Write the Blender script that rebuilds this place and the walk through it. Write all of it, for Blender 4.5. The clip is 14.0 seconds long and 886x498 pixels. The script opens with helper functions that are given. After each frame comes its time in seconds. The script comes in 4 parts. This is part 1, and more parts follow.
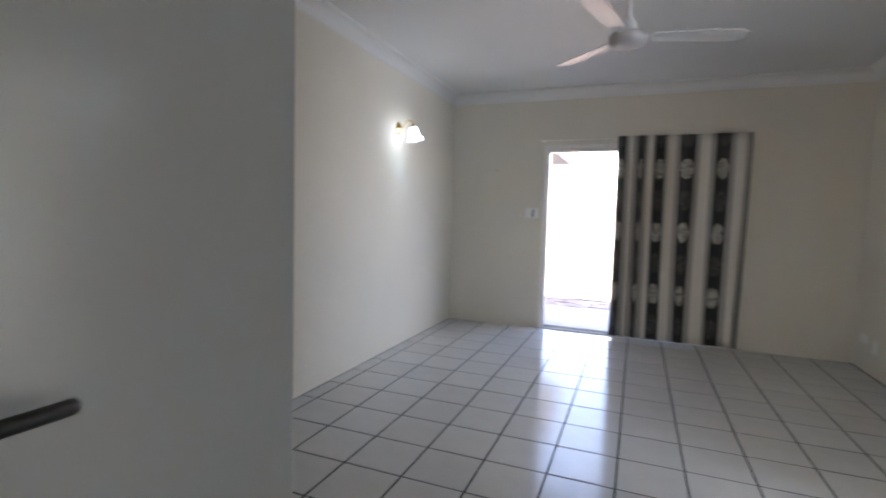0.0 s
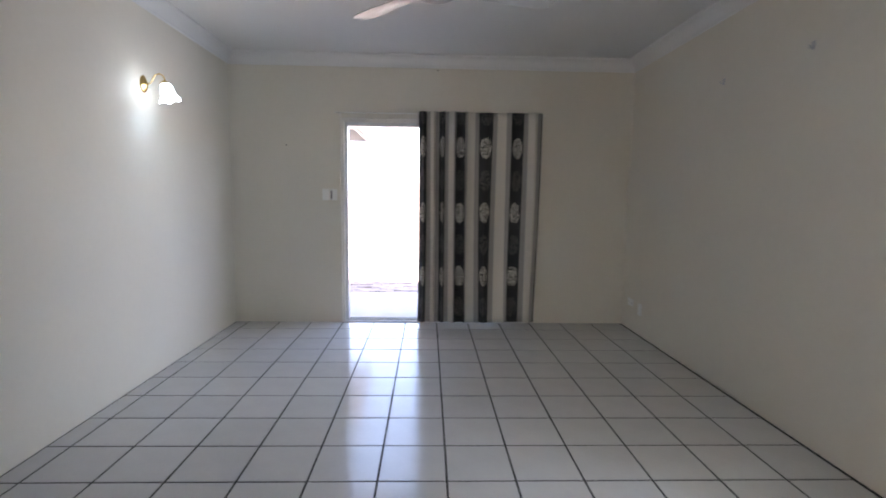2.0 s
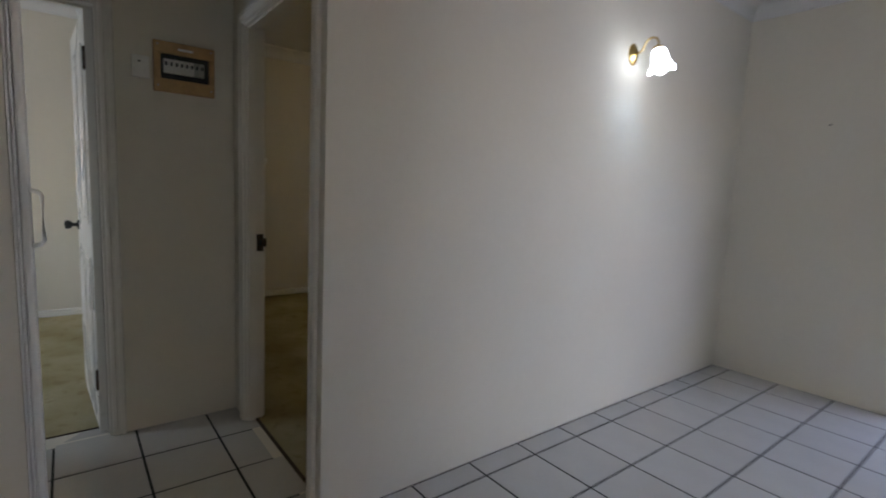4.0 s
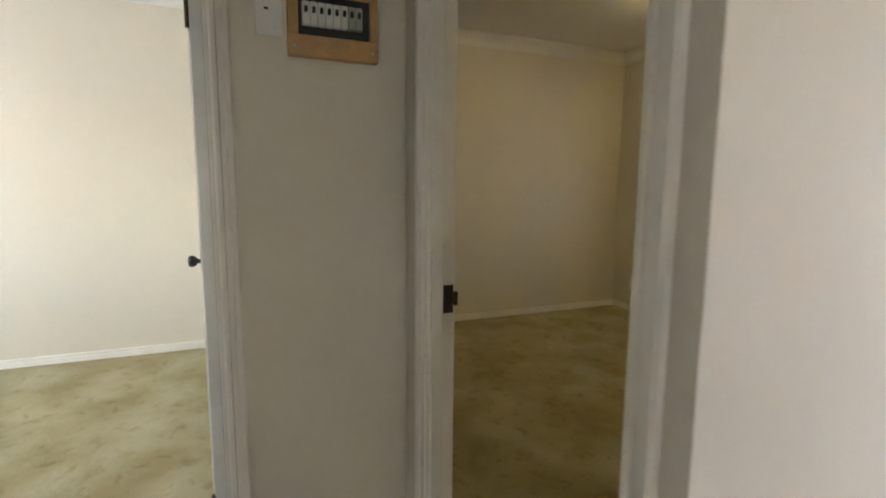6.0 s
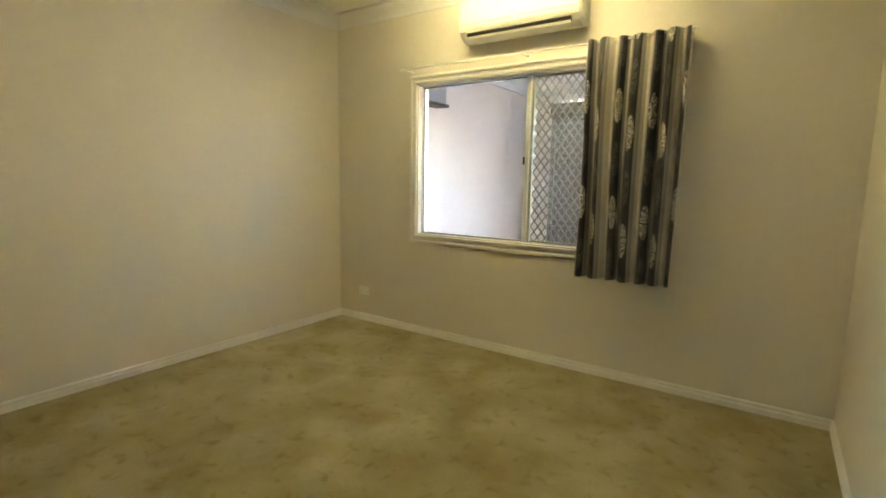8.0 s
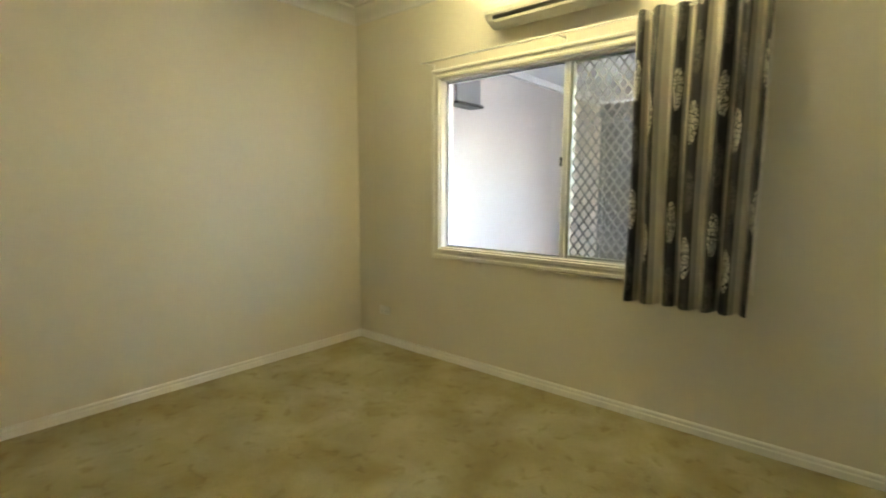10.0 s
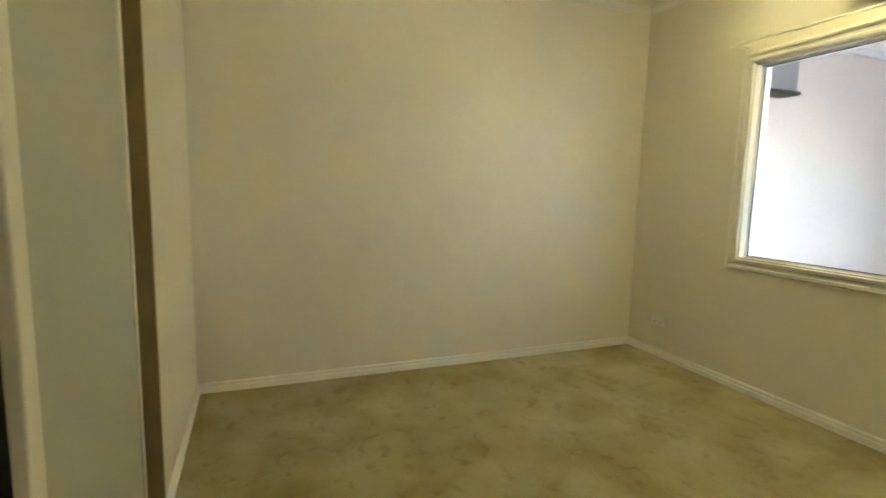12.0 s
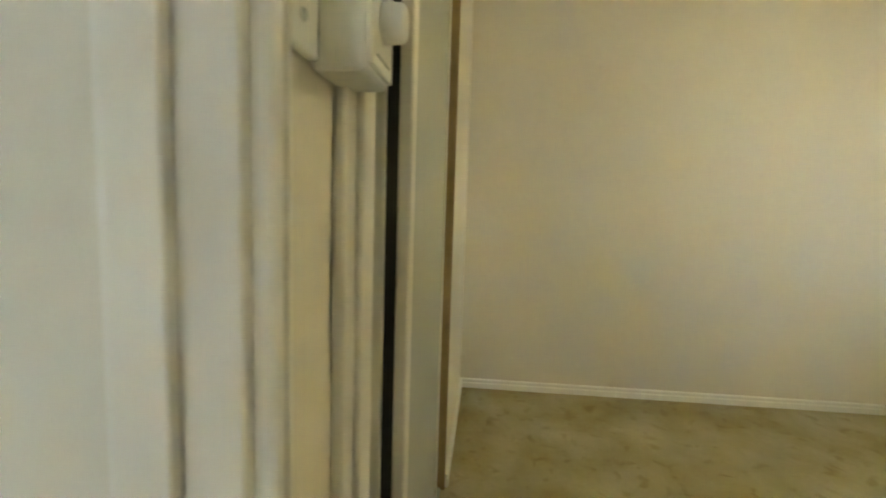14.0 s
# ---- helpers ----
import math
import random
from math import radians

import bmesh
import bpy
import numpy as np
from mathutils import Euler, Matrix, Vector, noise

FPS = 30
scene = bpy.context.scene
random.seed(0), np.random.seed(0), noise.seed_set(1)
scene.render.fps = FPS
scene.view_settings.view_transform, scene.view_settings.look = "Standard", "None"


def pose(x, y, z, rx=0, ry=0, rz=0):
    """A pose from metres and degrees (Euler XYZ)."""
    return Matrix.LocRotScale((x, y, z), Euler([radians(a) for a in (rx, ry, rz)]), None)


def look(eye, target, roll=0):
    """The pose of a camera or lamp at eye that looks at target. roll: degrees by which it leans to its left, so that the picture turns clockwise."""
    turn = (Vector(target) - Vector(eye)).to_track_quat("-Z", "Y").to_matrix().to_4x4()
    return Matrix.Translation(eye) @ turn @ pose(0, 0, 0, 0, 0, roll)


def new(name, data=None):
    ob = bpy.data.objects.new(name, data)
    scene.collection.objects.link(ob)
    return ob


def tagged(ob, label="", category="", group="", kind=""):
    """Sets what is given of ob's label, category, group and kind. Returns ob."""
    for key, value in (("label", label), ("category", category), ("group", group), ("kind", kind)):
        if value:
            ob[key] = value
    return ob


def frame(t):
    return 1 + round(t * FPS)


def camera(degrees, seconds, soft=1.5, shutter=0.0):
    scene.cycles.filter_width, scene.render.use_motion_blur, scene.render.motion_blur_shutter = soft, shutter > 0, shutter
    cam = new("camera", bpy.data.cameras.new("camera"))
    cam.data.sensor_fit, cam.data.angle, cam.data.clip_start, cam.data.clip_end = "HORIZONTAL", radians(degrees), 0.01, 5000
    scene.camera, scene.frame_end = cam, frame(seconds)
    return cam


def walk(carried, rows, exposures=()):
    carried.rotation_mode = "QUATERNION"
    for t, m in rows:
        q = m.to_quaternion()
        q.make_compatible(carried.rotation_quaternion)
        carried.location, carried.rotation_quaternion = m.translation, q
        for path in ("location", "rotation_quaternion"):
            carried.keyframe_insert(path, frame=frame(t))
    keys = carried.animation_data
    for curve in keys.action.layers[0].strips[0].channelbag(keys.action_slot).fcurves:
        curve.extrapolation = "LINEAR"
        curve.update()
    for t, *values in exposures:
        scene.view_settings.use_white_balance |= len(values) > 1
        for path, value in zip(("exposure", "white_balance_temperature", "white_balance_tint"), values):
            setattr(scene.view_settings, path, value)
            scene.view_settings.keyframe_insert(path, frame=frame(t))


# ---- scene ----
cam = camera(84.6, 14.0, soft=1.8, shutter=0.35)
PATH = [
    (0, (2.137, -5.653, 1.302), (1.401, -3.799, 1.157), 1.6),
    (0.5, (2.073, -5.602, 1.337), (1.864, -3.62, 1.167), 2.2),
    (1, (2.008, -5.512, 1.341), (2.102, -3.524, 1.146), 2.1),
    (1.5, (2.023, -5.379, 1.334), (2.187, -3.398, 1.113), 1.6),
    (2, (2.001, -5.07, 1.342), (2.064, -3.083, 1.124), 0.8),
    (2.5, (1.949, -4.778, 1.318), (1.697, -2.805, 1.106), 0.3),
    (3, (1.867, -4.533, 1.322), (1.229, -2.649, 1.113), 1.4),
    (3.5, (1.834, -4.264, 1.313), (0.611, -2.696, 1.098), 1.5),
    (4, (1.631, -4.051, 1.29), (0.063, -2.833, 1.048), 2.6),
    (4.2, (1.498, -4.0, 1.263), (-0.129, -2.859, 1.033), 2.1),
    (6.3, (0.205, -3.785, 1.327), (-1.632, -3.04, 1.065), 0.5),
    (6.5, (0.057, -3.735, 1.306), (-1.755, -2.931, 1.046), 0.7),
    (7, (-0.199, -3.602, 1.34), (-1.865, -2.529, 1.067), 0.5),
    (7.5, (-0.311, -3.42, 1.353), (-1.624, -1.941, 1.058), 1.0),
    (7.7, (-0.376, -3.352, 1.327), (-1.492, -1.716, 1.044), 1.0),
    (9.8, (-0.611, -2.737, 1.285), (-1.803, -1.15, 1.042), 0.3),
    (10, (-0.607, -2.736, 1.288), (-1.887, -1.219, 1.045), 0.2),
    (10.5, (-0.652, -2.787, 1.299), (-2.098, -1.428, 1.05), -0.0),
    (11, (-0.694, -2.821, 1.286), (-2.305, -1.662, 1.042), 0.1),
    (11.5, (-0.714, -2.898, 1.285), (-2.446, -1.929, 1.04), 0.5),
    (12, (-0.734, -2.904, 1.257), (-2.583, -2.181, 1.011), 1.3),
    (12.5, (-0.753, -2.965, 1.229), (-2.67, -2.441, 1.004), 1.7),
    (13, (-0.742, -2.997, 1.282), (-2.705, -2.713, 1.02), 1.9),
    (13.5, (-0.729, -3.037, 1.278), (-2.712, -2.974, 1.025), 2.0),
    (14, (-0.7, -3.098, 1.262), (-2.681, -3.276, 1.051), 1.8),
]
EXPOSURES = [(0.0, 4.65, 7250, 24), (2.2, 4.65, 7250, 25), (3.0, 4.8, 7150, 24), (3.5, 4.75, 7200, 25), (4.0, 4.25, 7350, 26), (4.2, 4.2, 7350, 26), (6.3, 6.0, 8100, 24), (7.0, 6.45, 8000, 23), (7.7, 6.8, 7700, 18), (9.8, 6.8, 7250, 12), (12.0, 6.9, 7200, 11), (13.2, 7.05, 7200, 10), (14.0, 7.0, 7100, 13)]
walk(cam, [(t, look(eye, target, roll)) for t, eye, target, roll in PATH], EXPOSURES)

# ---- world and sun ----
SUN_ELEV, SUN_AZ = radians(50), radians(165)
world = bpy.data.worlds.new("sky")
scene.world = world
world.use_nodes = True
wn = world.node_tree
sky = wn.nodes.new("ShaderNodeTexSky")
sky.sky_type = "NISHITA"
sky.sun_disc = False
sky.sun_elevation, sky.sun_rotation = SUN_ELEV, SUN_AZ
wn.nodes["Background"].inputs["Strength"].default_value = 0.085
wn.links.new(sky.outputs["Color"], wn.nodes["Background"].inputs["Color"])
sun_data = bpy.data.lights.new("sun", "SUN")
sun_data.energy, sun_data.angle, sun_data.color = 2.0, radians(0.5), (1.0, 0.95, 0.88)
sun = new("sun", sun_data)
sun_way = Vector((math.sin(SUN_AZ) * math.cos(SUN_ELEV), math.cos(SUN_AZ) * math.cos(SUN_ELEV), math.sin(SUN_ELEV)))
sun.matrix_world = look(sun_way * 30, (0, 0, 0))

# ---- plan, in metres ----
CEIL = 2.705
COVE = 0.085
W_LIV = 4.095          # living room: x 0 to 4.10, y 0 to -6.6
Y_BACK = -6.60
TH = 0.10             # inner walls
X_END = -1.165         # end wall of the small hall
Y_HALL, Y_ROOM = -3.325, -3.24   # the two faces of the bedroom's door wall
X_FAR = -3.857        # far wall of both bedrooms
Y_HALL_S = -4.85
TILE = 0.3290


# ---- materials ----
def nodes_of(name):
    m = bpy.data.materials.new(name)
    m.use_nodes = True
    return m, m.node_tree.nodes, m.node_tree.links, m.node_tree.nodes["Principled BSDF"]


def surface(name, base, rough=0.5, metal=0.0, vary=0.06, scale=3.0, fine=60.0, bump=0.0, bump_scale=200.0, spread=0.06, coat=0.0, spec=0.5, piece=0.0):
    """A painted or raw surface with variation at two scales, at real-world size."""
    m, n, l, b = nodes_of(name)
    geo = n.new("ShaderNodeTexCoord")
    big, small = n.new("ShaderNodeTexNoise"), n.new("ShaderNodeTexNoise")
    big.inputs["Scale"].default_value, small.inputs["Scale"].default_value = scale, fine
    big.inputs["Detail"].default_value = 4.0
    l.new(geo.outputs["Object"], big.inputs["Vector"])
    l.new(geo.outputs["Object"], small.inputs["Vector"])
    mix = n.new("ShaderNodeMath")
    mix.operation = "MULTIPLY_ADD"
    mix.inputs[1].default_value = 0.35
    l.new(small.outputs["Fac"], mix.inputs[0])
    l.new(big.outputs["Fac"], mix.inputs[2])
    ramp = n.new("ShaderNodeValToRGB")
    ramp.color_ramp.elements[0].position, ramp.color_ramp.elements[1].position = 0.40, 0.95
    ramp.color_ramp.elements[0].color = (*[c * (1 - vary) for c in base], 1)
    ramp.color_ramp.elements[1].color = (*[min(1.0, c * (1 + vary)) for c in base], 1)
    l.new(mix.outputs[0], ramp.inputs["Fac"])
    colour = ramp.outputs["Color"]
    if piece:
        info, hsv, ma = n.new("ShaderNodeObjectInfo"), n.new("ShaderNodeHueSaturation"), n.new("ShaderNodeMapRange")
        ma.inputs["To Min"].default_value, ma.inputs["To Max"].default_value = 1 - piece, 1 + piece
        l.new(info.outputs["Random"], ma.inputs["Value"])
        l.new(ma.outputs["Result"], hsv.inputs["Value"])
        l.new(colour, hsv.inputs["Color"])
        colour = hsv.outputs["Color"]
    l.new(colour, b.inputs["Base Color"])
    rr = n.new("ShaderNodeMapRange")
    rr.inputs["To Min"].default_value, rr.inputs["To Max"].default_value = max(0.02, rough - spread), min(1.0, rough + spread)
    l.new(big.outputs["Fac"], rr.inputs["Value"])
    l.new(rr.outputs["Result"], b.inputs["Roughness"])
    b.inputs["Metallic"].default_value = metal
    b.inputs["Specular IOR Level"].default_value = spec
    b.inputs["Coat Weight"].default_value = coat
    if bump:
        nb, bp = n.new("ShaderNodeTexNoise"), n.new("ShaderNodeBump")
        nb.inputs["Scale"].default_value = bump_scale
        nb.inputs["Detail"].default_value = 3.0
        l.new(geo.outputs["Object"], nb.inputs["Vector"])
        bp.inputs["Strength"].default_value, bp.inputs["Distance"].default_value = bump, 0.002
        l.new(nb.outputs["Fac"], bp.inputs["Height"])
        l.new(bp.outputs["Normal"], b.inputs["Normal"])
    return m


def glowing(name, colour, strength):
    m, n, l, b = nodes_of(name)
    b.inputs["Base Color"].default_value = (*colour, 1)
    b.inputs["Emission Color"].default_value = (*colour, 1)
    b.inputs["Emission Strength"].default_value = strength
    return m


def glass(name, tint=(0.95, 0.98, 0.97)):
    m, n, l, b = nodes_of(name)
    b.inputs["Base Color"].default_value = (*tint, 1)
    b.inputs["Roughness"].default_value = 0.01
    b.inputs["Transmission Weight"].default_value = 1.0
    b.inputs["IOR"].default_value = 1.45
    return m


def carpet_material():
    """Short grey-green cut pile, trodden into lighter and darker patches."""
    m, n, l, b = nodes_of("carpet")
    co = n.new("ShaderNodeTexCoord")
    patch, blot, pile = (n.new("ShaderNodeTexNoise") for _ in range(3))
    patch.inputs["Scale"].default_value, patch.inputs["Detail"].default_value, patch.inputs["Distortion"].default_value = 2.6, 4.0, 0.25
    blot.inputs["Scale"].default_value, blot.inputs["Detail"].default_value, blot.inputs["Distortion"].default_value = 13.0, 4.0, 0.6
    pile.inputs["Scale"].default_value, pile.inputs["Detail"].default_value = 420.0, 2.0
    for t in (patch, blot, pile):
        l.new(co.outputs["Object"], t.inputs["Vector"])
    r1, r2, r3 = (n.new("ShaderNodeValToRGB") for _ in range(3))
    for r, a, c0, z, c1 in ((r1, 0.34, (0.41, 0.345, 0.185), 0.68, (0.56, 0.515, 0.335)), (r2, 0.31, (0.82, 0.78, 0.73), 0.43, (1, 1, 1)), (r3, 0.3, (0.74, 0.74, 0.74), 0.7, (1.1, 1.1, 1.1))):
        r.color_ramp.elements[0].position, r.color_ramp.elements[1].position = a, z
        r.color_ramp.elements[0].color, r.color_ramp.elements[1].color = (*c0, 1), (*c1, 1)
    l.new(patch.outputs["Fac"], r1.inputs["Fac"])
    l.new(blot.outputs["Fac"], r2.inputs["Fac"])
    l.new(pile.outputs["Fac"], r3.inputs["Fac"])
    m1, m2 = n.new("ShaderNodeMix"), n.new("ShaderNodeMix")
    for mm in (m1, m2):
        mm.data_type, mm.blend_type = "RGBA", "MULTIPLY"
        mm.inputs["Factor"].default_value = 1.0
    l.new(r1.outputs["Color"], m1.inputs["A"])
    l.new(r2.outputs["Color"], m1.inputs["B"])
    l.new(m1.outputs["Result"], m2.inputs["A"])
    l.new(r3.outputs["Color"], m2.inputs["B"])
    l.new(m2.outputs["Result"], b.inputs["Base Color"])
    b.inputs["Roughness"].default_value = 0.97
    b.inputs["Specular IOR Level"].default_value = 0.15
    add, bp = n.new("ShaderNodeMath"), n.new("ShaderNodeBump")
    add.operation = "MULTIPLY_ADD"
    add.inputs[1].default_value = 3.0
    l.new(blot.outputs["Fac"], add.inputs[0])
    l.new(pile.outputs["Fac"], add.inputs[2])
    bp.inputs["Strength"].default_value, bp.inputs["Distance"].default_value = 0.7, 0.006
    l.new(add.outputs[0], bp.inputs["Height"])
    l.new(bp.outputs["Normal"], b.inputs["Normal"])
    return m


def curtain_material():
    """Cream cloth with woven black bands that carry rows of speckled medallions; the cloth's own lengths in metres are its UV."""
    m, n, l, b = nodes_of("curtain_cloth")
    uv = n.new("ShaderNodeUVMap")
    sep = n.new("ShaderNodeSeparateXYZ")
    l.new(uv.outputs["UV"], sep.inputs["Vector"])

    def calc(op, a, c=None, d=None):
        x = n.new("ShaderNodeMath")
        x.operation = op
        for k, v in enumerate((a, c, d)):
            if v is None:
                continue
            if isinstance(v, (int, float)):
                x.inputs[k].default_value = v
            else:
                l.new(v, x.inputs[k])
        return x.outputs[0]

    u, v = sep.outputs["X"], sep.outputs["Y"]
    period, rise = 0.335, 0.325
    uu = calc("MULTIPLY", calc("FRACT", calc("DIVIDE", u, period)), period)          # 0 to period
    band = calc("MULTIPLY", calc("GREATER_THAN", uu, 0.10), calc("LESS_THAN", uu, 0.235))
    grey = calc("SUBTRACT", calc("MULTIPLY", calc("GREATER_THAN", uu, 0.055), calc("LESS_THAN", uu, 0.285)), band)
    row = calc("DIVIDE", v, rise)
    vv = calc("MULTIPLY", calc("SUBTRACT", calc("FRACT", row), 0.5), rise)
    odd = calc("FLOOR", calc("MULTIPLY", calc("FRACT", calc("MULTIPLY", calc("FLOOR", row), 0.5)), 2.0))
    du = calc("DIVIDE", calc("SUBTRACT", uu, 0.1675), 0.058)
    dv = calc("DIVIDE", vv, 0.105)
    rad = calc("ADD", calc("MULTIPLY", du, du), calc("MULTIPLY", dv, dv))
    disc = calc("LESS_THAN", rad, 1.0)
    vor = n.new("ShaderNodeTexVoronoi")
    vor.feature = "DISTANCE_TO_EDGE"
    vor.inputs["Scale"].default_value = 52.0
    l.new(uv.outputs["UV"], vor.inputs["Vector"])
    cells = calc("GREATER_THAN", vor.outputs["Distance"], 0.10)
    motif = calc("MULTIPLY", calc("MULTIPLY", disc, cells), band)
    pale = calc("MULTIPLY", motif, calc("ADD", calc("MULTIPLY", odd, 0.85), 0.13))
    fine = n.new("ShaderNodeTexNoise")
    fine.inputs["Scale"].default_value = 350.0
    l.new(uv.outputs["UV"], fine.inputs["Vector"])

    def blend(f, a, c):
        x = n.new("ShaderNodeMix")
        x.data_type = "RGBA"
        if isinstance(f, float):
            x.inputs["Factor"].default_value = f
        else:
            l.new(f, x.inputs["Factor"])
        for key, val in (("A", a), ("B", c)):
            if isinstance(val, tuple):
                x.inputs[key].default_value = (*val, 1)
            else:
                l.new(val, x.inputs[key])
        return x.outputs["Result"]

    colour = blend(band, blend(grey, (0.70, 0.66, 0.58), (0.36, 0.34, 0.31)), (0.018, 0.017, 0.018))
    colour = blend(pale, colour, (0.74, 0.71, 0.62))
    rr = n.new("ShaderNodeValToRGB")
    rr.color_ramp.elements[0].color, rr.color_ramp.elements[1].color = (0.82, 0.82, 0.82, 1), (1.1, 1.1, 1.1, 1)
    l.new(fine.outputs["Fac"], rr.inputs["Fac"])
    mul = n.new("ShaderNodeMix")
    mul.data_type, mul.blend_type = "RGBA", "MULTIPLY"
    mul.inputs["Factor"].default_value = 1.0
    l.new(colour, mul.inputs["A"])
    l.new(rr.outputs["Color"], mul.inputs["B"])
    l.new(mul.outputs["Result"], b.inputs["Base Color"])
    b.inputs["Roughness"].default_value = 0.62
    b.inputs["Sheen Weight"].default_value = 0.04
    bp = n.new("ShaderNodeBump")
    bp.inputs["Strength"].default_value, bp.inputs["Distance"].default_value = 0.25, 0.001
    l.new(fine.outputs["Fac"], bp.inputs["Height"])
    l.new(bp.outputs["Normal"], b.inputs["Normal"])
    return m


M_WALL = surface("cream_wall_paint", (0.76, 0.715, 0.62), 0.6, vary=0.035, scale=1.3, fine=25, bump=0.05, bump_scale=150)
M_CEIL = surface("white_ceiling_paint", (0.79, 0.785, 0.765), 0.7, vary=0.03, scale=1.0, bump=0.04, bump_scale=90)
M_TRIM = surface("cream_gloss_trim", (0.81, 0.78, 0.72), 0.33, vary=0.04, scale=4, fine=40, bump=0.03, bump_scale=60)
M_SKIRT = surface("cream_skirting_paint", (0.86, 0.85, 0.80), 0.4, vary=0.05, scale=5, bump=0.03)
M_DOOR = surface("white_door_enamel", (0.78, 0.77, 0.73), 0.28, vary=0.03, scale=2, fine=30, bump=0.04, bump_scale=35)
# White gloss door paint; its grey base colour stands for the shade on it.
M_FRONT = surface("shaded_white_door_enamel", (0.40, 0.43, 0.44), 0.22, vary=0.03, scale=2, fine=30, bump=0.04, bump_scale=25)
M_TILE = surface("glazed_floor_tile", (0.60, 0.585, 0.555), 0.155, vary=0.05, scale=5, fine=45, bump=0.05, bump_scale=14, spread=0.05, piece=0.035, spec=0.5)
M_GROUT = surface("dark_grout", (0.022, 0.020, 0.019), 0.85, vary=0.25, scale=9, fine=120, bump=0.3, bump_scale=300)
M_CARPET = carpet_material()
M_CLOTH = curtain_material()
M_ALU = surface("grey_anodised_aluminium", (0.42, 0.45, 0.42), 0.38, metal=0.75, vary=0.06, scale=12)
M_ALUW = surface("white_powder_coat", (0.74, 0.74, 0.73), 0.35, vary=0.03, scale=8)
M_GLASS = glass("window_glass")
M_PLASTIC = surface("white_plastic", (0.87, 0.87, 0.84), 0.32, vary=0.02, scale=15)
M_PLASTIC_AC = surface("ivory_plastic_casing", (0.70, 0.69, 0.62), 0.38, vary=0.02, scale=6)
M_DARK = surface("black_plastic", (0.02, 0.02, 0.02), 0.45, vary=0.1, scale=20)
M_BLACK_METAL = surface("black_metal", (0.016, 0.016, 0.017), 0.4, metal=0.3, vary=0.1, scale=20)
M_BRONZE = surface("aged_bronze", (0.085, 0.058, 0.038), 0.4, metal=0.8, vary=0.25, scale=30)
M_BRASS = surface("polished_brass", (0.72, 0.51, 0.21), 0.2, metal=1.0, vary=0.12, scale=25)
M_STEEL = surface("brushed_steel", (0.55, 0.55, 0.55), 0.3, metal=1.0, vary=0.08, scale=25)
M_FAN = surface("white_fan_enamel", (0.60, 0.60, 0.59), 0.4, vary=0.02, scale=9)
M_ALUSATIN = surface("satin_grey_enamel", (0.36, 0.36, 0.36), 0.5, metal=0.2, vary=0.05, scale=12)
M_SHADE = glowing("lit_frosted_glass", (0.66, 0.86, 1.0), 0.6)
M_TUBE = glowing("lit_light_diffuser", (0.96, 0.885, 0.475), 0.28)
M_PINE = surface("varnished_pine", (0.60, 0.36, 0.16), 0.35, vary=0.2, scale=12, fine=90, bump=0.05)
M_RUST = surface("brown_timber_strip", (0.20, 0.085, 0.06), 0.7, vary=0.3, scale=15, bump=0.2)
M_CONC = surface("pale_concrete", (0.50, 0.495, 0.48), 0.85, vary=0.12, scale=2.5, fine=70, bump=0.3, bump_scale=120)
M_PAVER = surface("weathered_brick_paver", (0.36, 0.315, 0.285), 0.9, vary=0.35, scale=6, fine=60, bump=0.5, bump_scale=90)
M_SOIL = surface("dry_soil", (0.30, 0.25, 0.20), 0.95, vary=0.3, scale=1.5, fine=40, bump=0.6, bump_scale=40)
M_FENCE = surface("weathered_fence_paling", (0.46, 0.39, 0.35), 0.85, vary=0.25, scale=5, fine=60, bump=0.3, bump_scale=60, piece=0.15)
M_RENDER = surface("pale_pink_render", (0.68, 0.615, 0.575), 0.8, vary=0.05, scale=1.2, fine=40, bump=0.15, bump_scale=120)
M_METALROOF = surface("grey_steel_roofing", (0.30, 0.31, 0.32), 0.45, metal=0.4, vary=0.08, scale=3)
M_ROLLER = surface("grey_roller_door_steel", (0.24, 0.245, 0.25), 0.5, metal=0.2, vary=0.08, scale=5)
M_WARD = surface("grey_green_laminate", (0.47, 0.485, 0.43), 0.35, vary=0.03, scale=2)
M_REVEAL = surface("stained_timber_edge", (0.36, 0.25, 0.13), 0.5, vary=0.15, scale=9, fine=80)
M_BRASSWIRE = surface("galvanised_wire", (0.42, 0.43, 0.42), 0.5, metal=0.1, vary=0.1, scale=20)


# ---- building helpers ----
def link_mesh(name, bm, material, parent=None, smooth=False):
    me = bpy.data.meshes.new(name)
    bmesh.ops.recalc_face_normals(bm, faces=bm.faces)
    bm.to_mesh(me)
    bm.free()
    for mat in material if isinstance(material, (list, tuple)) else (material,):
        me.materials.append(mat)
    if smooth:
        for p in me.polygons:
            p.use_smooth = True
    ob = new(name, me)
    if parent:
        ob.parent = parent
    return ob


def part(name, bm, material, parent, label="", smooth=False):
    ob = link_mesh(name, bm, material, parent, smooth)
    if label:
        tagged(ob, label)
    return ob


def thing(name, label, category, at=(0, 0, 0), rz=0, group="", kind=""):
    ob = new(name)
    ob.empty_display_size = 0.1
    ob.matrix_world = pose(*at, 0, 0, rz)
    return tagged(ob, label, category, group, kind)


def structure(name, bm, material, label, category, smooth=False):
    return tagged(link_mesh(name, bm, material, None, smooth), label, category, "", "structure")


